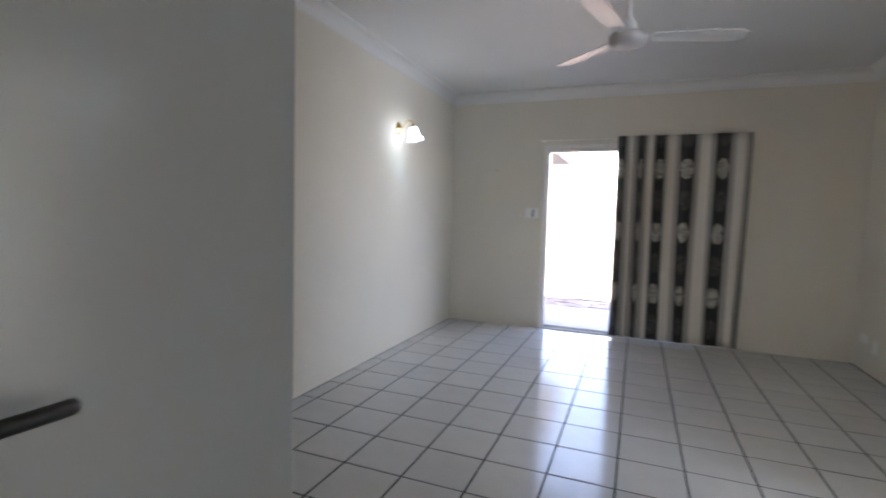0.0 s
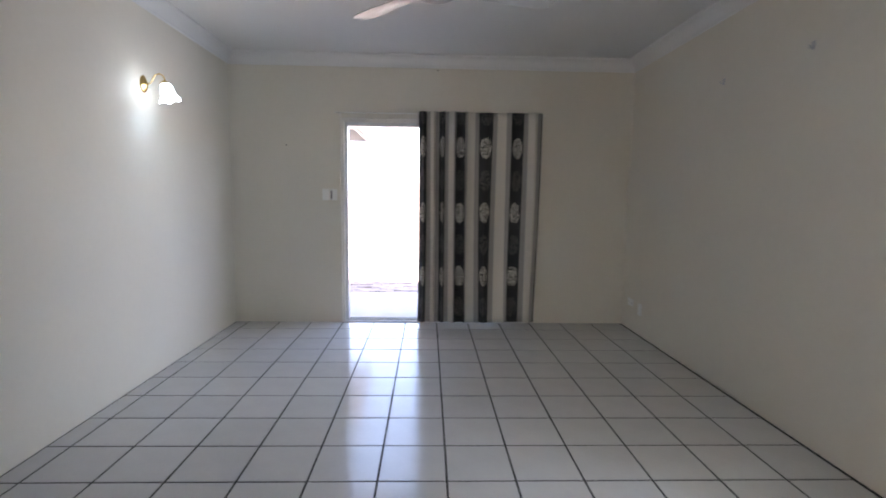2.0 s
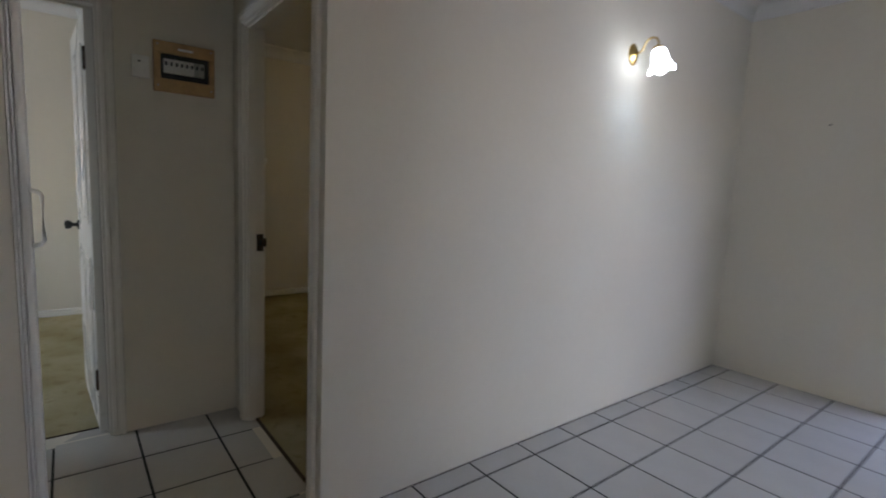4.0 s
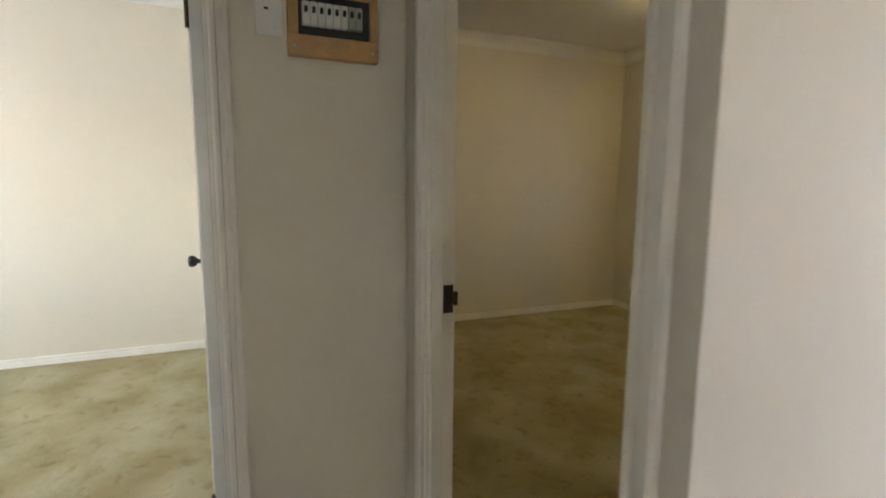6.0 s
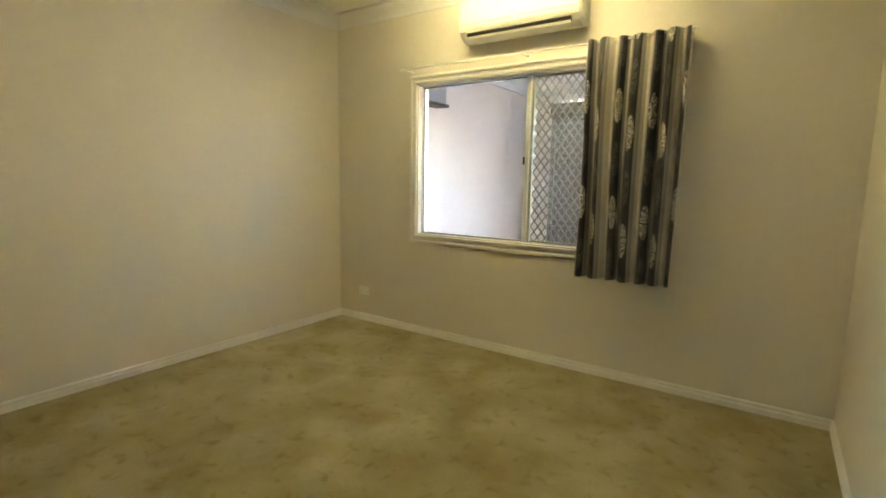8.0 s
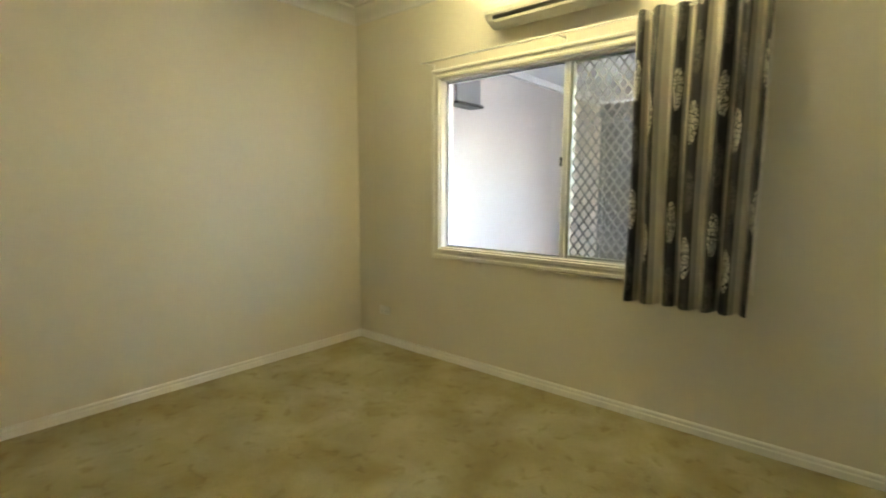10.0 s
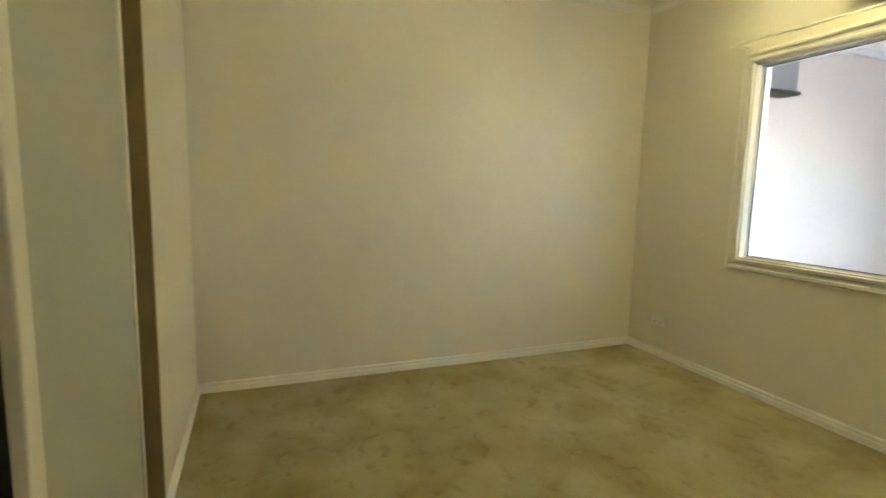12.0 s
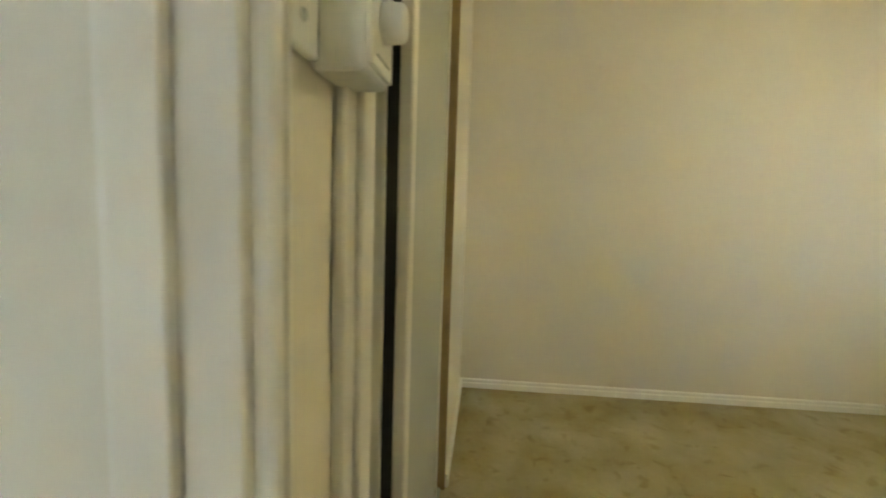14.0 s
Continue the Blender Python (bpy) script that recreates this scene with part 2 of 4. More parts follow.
def box(x0, x1, y0, y1, z0, z1, bevel=0.0, seg=2, bm=None):
    """A box, its edges rounded by bevel."""
    own = bmesh.new()
    bmesh.ops.create_cube(own, size=1.0)
    for v in own.verts:
        v.co = ((x0 + x1) / 2 + v.co.x * (x1 - x0), (y0 + y1) / 2 + v.co.y * (y1 - y0), (z0 + z1) / 2 + v.co.z * (z1 - z0))
    if bevel:
        bmesh.ops.bevel(own, geom=own.edges[:], offset=bevel, segments=seg, affect="EDGES", profile=0.5)
    if bm is None:
        return own
    return join(bm, own)


def join(bm, other, m=None):
    if m is not None:
        bmesh.ops.transform(other, matrix=m, verts=other.verts)
    me = bpy.data.meshes.new("tmp")
    other.to_mesh(me)
    other.free()
    bm.from_mesh(me)
    bpy.data.meshes.remove(me)
    return bm


def lathe(profile, segs=32, squash=None):
    """A body of revolution about z from (radius, z) pairs; squash(angle, radius, z) may reshape it."""
    bm = bmesh.new()
    rings = []
    for r, z in profile:
        ring = []
        for k in range(segs):
            a = 2 * math.pi * k / segs
            rr, zz = (r, z) if squash is None else squash(a, r, z)
            ring.append(bm.verts.new((rr * math.cos(a), rr * math.sin(a), zz)))
        rings.append(ring)
    for lo, hi in zip(rings, rings[1:]):
        for k in range(segs):
            bm.faces.new((lo[k], lo[(k + 1) % segs], hi[(k + 1) % segs], hi[k]))
    for ring in (rings[0], rings[-1]):
        if sum((v.co - ring[0].co).length for v in ring) > 1e-5:
            bm.faces.new(ring)
    bmesh.ops.remove_doubles(bm, verts=bm.verts, dist=1e-6)
    return bm


def tube(points, radius, segs=10):
    """A round bar along a line of points."""
    pts = [Vector(p) for p in points]
    bm = bmesh.new()
    rings = []
    for k, p in enumerate(pts):
        d = (pts[min(k + 1, len(pts) - 1)] - pts[max(k - 1, 0)]).normalized()
        side = d.cross(Vector((0, 0, 1)))
        side = side.normalized() if side.length > 0.05 else Vector((1, 0, 0))
        up = side.cross(d).normalized()
        rings.append([bm.verts.new(p + radius * (math.cos(2 * math.pi * j / segs) * side + math.sin(2 * math.pi * j / segs) * up)) for j in range(segs)])
    for lo, hi in zip(rings, rings[1:]):
        for j in range(segs):
            bm.faces.new((lo[j], lo[(j + 1) % segs], hi[(j + 1) % segs], hi[j]))
    bm.faces.new(rings[0])
    bm.faces.new(rings[-1])
    return bm


def sweep(profile, path, closed=False):
    """Sweeps a closed outline of (out, up) along a plan line; out points to the left of the way walked. Mitred at the bends."""
    bm = bmesh.new()
    pts = [Vector((*p, 0)) for p in path]
    count = len(pts)
    rings = []
    for k, p in enumerate(pts):
        before = (p - pts[k - 1]).normalized() if k or closed else None
        after = (pts[(k + 1) % count] - p).normalized() if k < count - 1 or closed else None
        a, b = before or after, after or before
        na, nb = Vector((-a.y, a.x, 0)), Vector((-b.y, b.x, 0))
        mid = (na + nb).normalized()
        mid = mid / max(0.2, mid.dot(na))
        rings.append([bm.verts.new(p + mid * o + Vector((0, 0, z))) for o, z in profile])
    pairs = list(zip(rings, rings[1:])) + ([(rings[-1], rings[0])] if closed else [])
    for lo, hi in pairs:
        for j in range(len(profile)):
            bm.faces.new((lo[j], lo[(j + 1) % len(profile)], hi[(j + 1) % len(profile)], hi[j]))
    if not closed:
        bm.faces.new(rings[0])
        bm.faces.new(rings[-1])
    return bm


def wall(axis, near, far, a0, a1, z0, z1, holes=()):
    """A wall with thickness from near to far along axis ('x' or 'y'), running a0 to a1; holes (a, b, low, high) go through it."""
    us = sorted({a0, a1, *[v for h in holes for v in h[:2]]})
    zs = sorted({z0, z1, *[v for h in holes for v in h[2:]]})
    bm = bmesh.new()
    made = {}

    def vert(u, z, d):
        key = (u, z, d)
        if key not in made:
            made[key] = bm.verts.new((d, u, z) if axis == "x" else (u, d, z))
        return made[key]

    def solid(i, j):
        if not (0 <= i < len(us) - 1 and 0 <= j < len(zs) - 1):
            return False
        u, z = (us[i] + us[i + 1]) / 2, (zs[j] + zs[j + 1]) / 2
        return not any(h[0] < u < h[1] and h[2] < z < h[3] for h in holes)

    for i in range(len(us) - 1):
        for j in range(len(zs) - 1):
            if not solid(i, j):
                continue
            u0, u1, w0, w1 = us[i], us[i + 1], zs[j], zs[j + 1]
            for d in (near, far):
                bm.faces.new([vert(u, z, d) for u, z in ((u0, w0), (u1, w0), (u1, w1), (u0, w1))])
            for di, dj, p, q in ((-1, 0, (u0, w0), (u0, w1)), (1, 0, (u1, w0), (u1, w1)), (0, -1, (u0, w0), (u1, w0)), (0, 1, (u0, w1), (u1, w1))):
                if not solid(i + di, j + dj):
                    bm.faces.new([vert(*p, near), vert(*q, near), vert(*q, far), vert(*p, far)])
    return bm


ARCH = [(0, 0), (0.012, 0.002), (0.016, 0.008), (0.018, 0.018), (0.013, 0.022), (0.013, 0.034), (0.018, 0.039), (0.018, 0.052), (0.012, 0.058), (0, 0.058)]


def casing(axis, face, sign, a0, a1, top, width=0.058):
    """A moulded architrave round a doorway: two uprights and a head. face: the wall's face, sign: which way it stands out."""
    bm = bmesh.new()
    # Outline across the moulding: (proud, away from the opening).
    prof = [(p, w * width / 0.058) for p, w in ARCH]
    line = [(a0, 0.0, -1, 0), (a0, top, -1, 1), (a1, top, 1, 1), (a1, 0.0, 1, 0)]
    rings = []
    for a, z, su, sz in line:
        ring = []
        for p, w in prof:
            u, h, d = a + su * w, z + sz * w, face + sign * p
            ring.append(bm.verts.new((d, u, h) if axis == "x" else (u, d, h)))
        rings.append(ring)
    for lo, hi in zip(rings, rings[1:]):
        for j in range(len(prof)):
            bm.faces.new((lo[j], lo[(j + 1) % len(prof)], hi[(j + 1) % len(prof)], hi[j]))
    bm.faces.new(rings[0])
    bm.faces.new(rings[-1])
    return bm


def lining(axis, d0, d1, a0, a1, top, thick=0.018, stop=None):
    """The jambs and head that line a doorway, with a stop bead."""
    bm = bmesh.new()

    def add(u0, u1, z0, z1, e0=d0, e1=d1):
        box(*((e0, e1, u0, u1) if axis == "x" else (u0, u1, e0, e1)), z0, z1, 0.0015, 1, bm)

    add(a0, a0 + thick, 0, top)
    add(a1 - thick, a1, 0, top)
    add(a0 + thick, a1 - thick, top - thick, top)
    if stop:
        s0, s1 = stop
        add(a0 + thick, a0 + thick + 0.012, 0, top - thick, s0, s1)
        add(a1 - thick - 0.012, a1 - thick, 0, top - thick, s0, s1)
        add(a0 + thick + 0.012, a1 - thick - 0.012, top - thick - 0.012, top - thick, s0, s1)
    return bm


# ---- structure: walls ----
DOOR_L, DOOR_R, DOOR_H = 1.142, 3.02, 2.070       # sliding door to the yard
WIN = (-2.950, -1.02, 0.850, 2.068)                # bedroom window
D2 = (-0.984, -TH - 0.001, 0.0, 2.06)                 # doorway hall to bedroom
D1 = (-4.715, -3.905, 0.0, 2.06)                 # doorway hall to the second bedroom
OPEN = (-4.162, Y_HALL, 0.0, 2.10)               # opening living room to hall

structure("wall_north", wall("y", 0.0, 0.14, X_FAR - 0.12, W_LIV + 0.12, -0.1, CEIL + 0.06, [(DOOR_L, DOOR_R, 0.0, DOOR_H), WIN]), M_WALL, "cream painted wall with a sliding door and a window", "wall")
structure("wall_living_left", wall("x", -TH, 0.0, Y_HALL, -0.001, -0.02, CEIL + 0.02), M_WALL, "smooth cream painted wall of the living room", "wall")
structure("wall_hall_opening", wall("x", -TH, 0.0, Y_BACK, Y_HALL - 0.001, -0.02, CEIL + 0.02, [(OPEN[0], Y_HALL - 0.001, 0.0, OPEN[3])]), M_WALL, "cream painted wall with an opening to the hall", "wall")
# The gap near y -4 is unseen, cut to pass the added side light.
structure("wall_living_right", wall("x", W_LIV, W_LIV + 0.12, Y_BACK, -0.001, -0.02, CEIL + 0.02, [(-4.33, -3.64, 0.0, 2.08)]), M_WALL, "smooth cream painted wall with two hooks", "wall")
# The narrow slot is unseen, added only to let more daylight in from behind.
structure("wall_living_back", wall("y", Y_BACK - 0.1, Y_BACK, -TH, W_LIV + 0.12, -0.02, CEIL + 0.02, [(1.30, 1.60, 0.0, 2.05)]), M_WALL, "plain cream painted wall with an unseen slot added for fill light", "wall")
structure("wall_hall_end", wall("x", X_END - 0.12, X_END, Y_HALL_S - 0.1, Y_HALL - 0.001, -0.02, CEIL + 0.02, [D1]), M_WALL, "cream painted wall with doorway and meter board", "wall")
structure("wall_hall_side", wall("y", Y_HALL_S - 0.1, Y_HALL_S, X_END + 0.001, -TH - 0.001, -0.02, CEIL + 0.02), M_WALL, "plain cream painted hall wall", "wall")
structure("wall_far", wall("x", X_FAR - 0.12, X_FAR, -7.6, -0.001, -0.02, CEIL + 0.02), M_WALL, "smooth cream painted bedroom wall", "wall")
# Bedroom wall with the built-in wardrobe's opening.
WARD = (-2.70, -1.212, 0.0, 2.12)
structure("wall_bedroom_south", wall("y", Y_HALL, Y_ROOM, X_FAR + 0.001, -TH - 0.001, -0.02, CEIL + 0.02, [WARD, D2]), M_WALL, "cream painted wall with doorway and wardrobe opening", "wall")
structure("wall_between_bedrooms", wall("y", -3.90, -3.82, X_FAR + 0.001, X_END - 0.121, -0.02, CEIL + 0.02), M_WALL, "plain cream wall behind the wardrobe", "wall")
B1WIN = (-3.0, -2.1, 0.95, 1.95)
structure("wall_second_bedroom", wall("y", -7.7, -7.6, X_FAR - 0.12, X_END, -0.02, CEIL + 0.02, [B1WIN]), M_WALL, "plain cream bedroom wall with a window", "wall")
structure("wall_second_bedroom_side", wall("x", X_END - 0.12, X_END, -7.599, Y_HALL_S - 0.101, -0.02, CEIL + 0.02), M_WALL, "plain cream bedroom wall", "wall")
# Unseen room, added beyond the right wall to light this one from the side.
ALC = 7.0
structure("wall_unseen_side_north", wall("y", -3.50, -3.40, W_LIV + 0.121, ALC + 0.1, -0.02, CEIL + 0.02), M_WALL, "plain cream painted wall", "wall")
structure("wall_unseen_side_south", wall("y", Y_BACK - 0.1, Y_BACK, W_LIV + 0.121, ALC + 0.1, -0.02, CEIL + 0.02), M_WALL, "plain cream painted wall", "wall")
structure("wall_unseen_side_east", wall("x", ALC, ALC + 0.1, Y_BACK + 0.001, -3.501, -0.02, CEIL + 0.02, [(-6.45, -5.10, 0.10, 2.15)]), M_WALL, "unseen cream wall with a wide opening, added for side light", "wall")
structure("floor_dining", box(W_LIV + 0.101, ALC + 0.1, Y_BACK - 0.1, -3.40, -0.10, 0.0), M_TILE, "pale glazed tiled floor", "floor")
structure("ceiling_unseen_side", box(W_LIV + 0.301, ALC + 1.4, Y_BACK - 0.3, -3.2, CEIL + 0.02, CEIL + 0.30), M_CEIL, "flat white plasterboard ceiling", "ceiling")
# Unseen slab, added to keep direct sun out of the back wall's slot.
structure("roof_sun_block_back", box(-0.4, W_LIV + 0.5, -9.6, -6.705, 2.45, 2.55), M_CEIL, "pale flat slab, unseen, added to keep sun out of the back slot", "roof")
# Added out of view, low enough to cut sun and sky at the bedroom window.
structure("roof_sun_block_bedroom", box(X_FAR - 0.6, X_END + 0.6, -10.6, -7.905, 2.20, 2.30), M_CEIL, "pale flat slab, unseen, added to shade the second bedroom's window", "roof")
structure("ceiling", box(X_FAR - 0.3, W_LIV + 0.3, -7.9, 0.30, CEIL + 0.02, CEIL + 0.30), M_CEIL, "flat white plasterboard ceiling", "ceiling")

# ---- ceilings' coves and skirtings ----
COVE_P = [(0.0, CEIL + 0.02), (0.0, CEIL - COVE - 0.008), (0.006, CEIL - COVE)] + [(COVE - COVE * math.cos(radians(9 * k)) + 0.006, CEIL - COVE + COVE * math.sin(radians(9 * k))) for k in range(1, 10)] + [(COVE + 0.008, CEIL + 0.004), (COVE + 0.012, CEIL + 0.02)]


def rect(x0, x1, y0, y1):
    return [(x0, y0), (x1, y0), (x1, y1), (x0, y1)]


for nm, r in (("cove_living", rect(0, W_LIV, Y_BACK, 0)), ("cove_bedroom", rect(X_FAR, -TH, Y_ROOM, 0)), ("cove_hall", rect(X_END, -TH, Y_HALL_S, Y_HALL)), ("cove_second_bedroom", rect(X_FAR, X_END - 0.12, -7.6, -3.90))):
    structure(nm, sweep(COVE_P, r, True), M_CEIL, "white plaster cove round the ceiling", "cornice")

SKIRT_P = [(0, 0), (0.016, 0), (0.016, 0.036), (0.010, 0.041), (0.010, 0.049), (0.015, 0.054), (0.013, 0.061), (0.0, 0.066)]
# The lines go with the room on their left.
for nm, line in (("baseboard_bedroom_east", [(-TH, Y_ROOM + 0.03), (-TH, 0), (X_FAR, 0), (X_FAR, Y_ROOM), (WARD[0] - 0.002, Y_ROOM)]),
                 ("baseboard_bedroom_south", [(WARD[1] + 0.081, Y_ROOM), (D2[0] - 0.021, Y_ROOM)]),
                 ("baseboard_second_bedroom", [(X_END - 0.12, -3.90), (X_FAR, -3.90), (X_FAR, -7.6), (X_END - 0.12, -7.6)]),
                 ("baseboard_wardrobe", [(X_END - 0.121, -3.82), (-2.725, -3.82), (-2.725, Y_HALL - 0.05)])):
    structure(nm, sweep(SKIRT_P, line), M_SKIRT, "cream painted timber skirting board", "skirting")

# ---- floors ----
structure("floor_screed", box(-TH, W_LIV + 0.1, Y_BACK - 0.1, 0.13, -0.10, -0.0018), M_GROUT, "dark cement grout between the tiles", "floor")
structure("floor_hall_screed", box(X_END - 0.115, -TH - 0.0005, Y_HALL_S - 0.1, Y_HALL + 0.045, -0.10, -0.0018), M_GROUT, "dark cement grout between the hall tiles", "floor")


def carpet(name, x0, x1, y0, y1):
    bm = bmesh.new()
    bmesh.ops.create_grid(bm, x_segments=90, y_segments=80, size=0.5)
    for v in bm.verts:
        v.co = ((x0 + x1) / 2 + v.co.x * (x1 - x0), (y0 + y1) / 2 + v.co.y * (y1 - y0), 0.003 + 0.003 * noise.noise(Vector((v.co.x * 9, v.co.y * 9, 0.3))))
    ext = bmesh.ops.extrude_face_region(bm, geom=bm.faces[:])
    for g in ext["geom"]:
        if isinstance(g, bmesh.types.BMVert):
            g.co.z = -0.10
    return structure(name, bm, M_CARPET, "worn olive-brown cut pile carpet", "carpet", False)


carpet("floor_carpet_bedroom", X_FAR - 0.02, -TH + 0.02, Y_ROOM - 0.04, 0.02)
carpet("floor_carpet_second_bedroom", X_FAR - 0.02, X_END - 0.124, -7.62, -3.88)
structure("floor_wardrobe", box(-2.95, X_END - 0.10, -3.84, Y_ROOM - 0.042, -0.10, 0.004), M_CARPET, "dark carpeted wardrobe floor", "floor")
# Metal strip between tiles and carpet.
structure("trim_threshold", box(D2[0] + 0.018, D2[1] - 0.018, Y_HALL + 0.045, Y_HALL + 0.062, -0.05, 0.006, 0.003), M_BRONZE, "dark metal carpet edge strip", "threshold")
structure("trim_threshold_second", box(X_END - 0.124, X_END - 0.115, D1[0] + 0.018, D1[1] - 0.018, -0.05, 0.006, 0.003), M_BRONZE, "dark metal carpet edge strip", "threshold")

# ---- doorways ----
structure("trim_bedroom_lining", lining("y", Y_HALL - 0.002, Y_ROOM + 0.002, D2[0], D2[1], D2[3], 0.018, (Y_HALL + 0.012, Y_HALL + 0.048)), M_TRIM, "cream painted door lining with stop bead", "door frame")
structure("trim_bedroom_casing", casing("y", Y_HALL, -1, D2[0] + 0.006, D2[1] - 0.006, D2[3] - 0.006), M_TRIM, "cream moulded timber architrave", "architrave")
structure("trim_bedroom_casing_inner", casing("y", Y_ROOM, 1, D2[0] + 0.006, D2[1] - 0.006, D2[3] - 0.006, 0.026), M_TRIM, "cream moulded timber architrave", "architrave")
structure("trim_second_lining", lining("x", X_END - 0.122, X_END + 0.002, D1[0], D1[1], D1[3], 0.018, (X_END - 0.080, X_END - 0.050)), M_TRIM, "cream painted door lining with stop bead", "door frame")
structure("trim_second_casing", casing("x", X_END, 1, D1[0] + 0.006, D1[1] - 0.006, D1[3] - 0.006), M_TRIM, "cream moulded timber architrave", "architrave")


def strike_plate():
    t = thing("strike_plate", "dark bronze latch strike plate on the door jamb", "strike plate", (D2[0] + 0.018, Y_ROOM - 0.016, 0.970))
    bm = box(0, 0.0025, -0.014, 0.020, -0.045, 0.045, 0.001, 1)
    part("plate", bm, M_BRONZE, t)
    part("lip", box(-0.012, 0.003, 0.022, 0.036, -0.022, 0.022, 0.002, 1), M_BRONZE, t)
    part("latch_hole", box(0.002, 0.0032, -0.006, 0.010, -0.016, 0.016), M_DARK, t)


strike_plate()
structure("wall_wardrobe_end", wall("x", -2.83, -2.725, -3.819, Y_HALL - 0.001, -0.02, CEIL + 0.02), M_WALL, "cream lined end of the wardrobe", "wall")


# ---- sliding door to the yard ----
def sliding_door():
    t = thing("sliding_door", "aluminium sliding glass door to the yard, one leaf slid open", "sliding door", ((DOOR_L + DOOR_R) / 2, 0.0, 0.0), kind="structure")
    w = (DOOR_R - DOOR_L) / 2
    part("frame", join(join(join(box(-w, -w + 0.03, 0.02, 0.12, 0.012, DOOR_H, 0.003), box(w - 0.03, w, 0.02, 0.12, 0.012, DOOR_H, 0.003)), box(-w + 0.03, w - 0.03, 0.02, 0.12, DOOR_H - 0.035, DOOR_H, 0.003)), box(-w, w, 0.0, 0.13, -0.02, 0.012, 0.003)), M_ALUW, t, "white powder-coated aluminium frame")
    track = bmesh.new()
    for y in (0.035, 0.062, 0.090, 0.112):
        box(-w + 0.03, w - 0.03, y, y + 0.006, 0.010, 0.026, 0.0015, 1, track)
    part("track", track, M_ALU, t, "grey metal bottom track")
    for k, (x0, y) in enumerate(((-0.16, 0.040), (-0.11, 0.070))):
        leaf = part("leaf", join(join(join(box(x0, x0 + 0.05, y, y + 0.025, 0.026, DOOR_H - 0.036, 0.003), box(w - 0.08, w - 0.031, y, y + 0.025, 0.026, DOOR_H - 0.036, 0.003)), box(x0 + 0.05, w - 0.08, y, y + 0.025, 0.026, 0.09, 0.003)), box(x0 + 0.05, w - 0.08, y, y + 0.025, DOOR_H - 0.09, DOOR_H - 0.036, 0.003)), M_ALUW, t)
        pane = part("pane", box(x0 + 0.05, w - 0.08, y + 0.010, y + 0.015, 0.09, DOOR_H - 0.09), M_GLASS, leaf)
        pane.visible_shadow = False


sliding_door()
structure("trim_yard_casing", casing("y", 0.0, -1, DOOR_L + 0.004, DOOR_R - 0.004, DOOR_H - 0.002, 0.045), M_TRIM, "cream painted timber trim round the sliding door", "architrave")


# ---- curtains ----
def curtain(name, label, x0, x1, y, top, bottom, folds, depth, phase, seed, loose=0.25, full=1.0, lock=False):
    """A pleated hanging of cloth: gathered at the head, opening into soft folds below. folds: (place, width) of each wave, in shares of the width."""
    rng = random.Random(seed)
    t = thing(name, label, "curtain", ((x0 + x1) / 2, y, bottom))
    n = 170
    waves = []
    u = 0.0
    while u < 1.0:
        w = folds(u) * rng.uniform(1 - loose * 0.8, 1 + loose)
        waves.append((u, w, rng.uniform(1 - loose, 1 + loose)))
        u += w
    rows = 26
    bm = bmesh.new()
    layer = bm.loops.layers.uv.new("UVMap")
    grid, length = [], []
    for j in range(rows + 1):
        h = j / rows                                  # 0 at the hem, 1 at the head
        pts = []
        for k in range(n + 1):
            s = k / n
            a, w, amp = next((f for f in reversed(waves) if f[0] <= s), waves[0])
            q = (s - a) / w
            d = depth(s) * amp * (0.5 - 0.5 * math.cos(2 * math.pi * q))
            d *= 0.45 + 0.55 * min(1.0, (1 - h) * 3.0 + 0.25)
            lean = 0.012 * math.sin(5.0 * s + 2.5 * h) * (1 - h)
            bulge = (-0.07 if lock else 0.18) * w * math.sin(2 * math.pi * q) * (x1 - x0) * (1 - 0.5 * h)
            pts.append(Vector(((x0 - x1) / 2 + s * (x1 - x0) + bulge + lean, -d + 0.01 * math.sin(9 * s + 3 * h), h * (top - bottom))))
        grid.append([bm.verts.new(p) for p in pts])
        run = [0.0]
        for p, q2 in zip(pts, pts[1:]):
            run.append(run[-1] + (q2 - p).length)
        length.append(run)
    base, rise = length[rows // 2], [0.0] * (n + 1)
    if lock:                                          # one repeat of the cloth's pattern to each pleat
        base = []
        for k in range(n + 1):
            i = max(m for m, f in enumerate(waves) if f[0] <= k / n)
            slip = [0.0, 0.05, -0.03, 0.02, -0.045, 0.03][i % 6]
            rise[k] = [0.0, 0.17, 0.06, 0.23, 0.11, 0.28][i % 6]
            base.append(0.335 * (i + (k / n - waves[i][0]) / waves[i][1]) + slip)
    for j in range(rows):
        for k in range(n):
            f = bm.faces.new((grid[j][k], grid[j][k + 1], grid[j + 1][k + 1], grid[j + 1][k]))
            f.smooth = True
            for lp, (jj, kk) in zip(f.loops, ((j, k), (j, k + 1), (j + 1, k + 1), (j + 1, k))):
                lp[layer].uv = (base[kk] * full + phase, jj / rows * (top - bottom) + rise[kk])
    cloth = part("cloth", bm, M_CLOTH, t)
    mod = cloth.modifiers.new("thickness", "SOLIDIFY")
    mod.thickness, mod.offset = 0.002, 0.0
    # Gathering tape and hooks along the head.
    tape = bmesh.new()
    box((x0 - x1) / 2 + 0.01, (x1 - x0) / 2 - 0.01, 0.006, 0.010, top - bottom - 0.075, top - bottom - 0.005, 0, 1, tape)
    part("heading_tape", tape, M_TRIM, t)
    return t


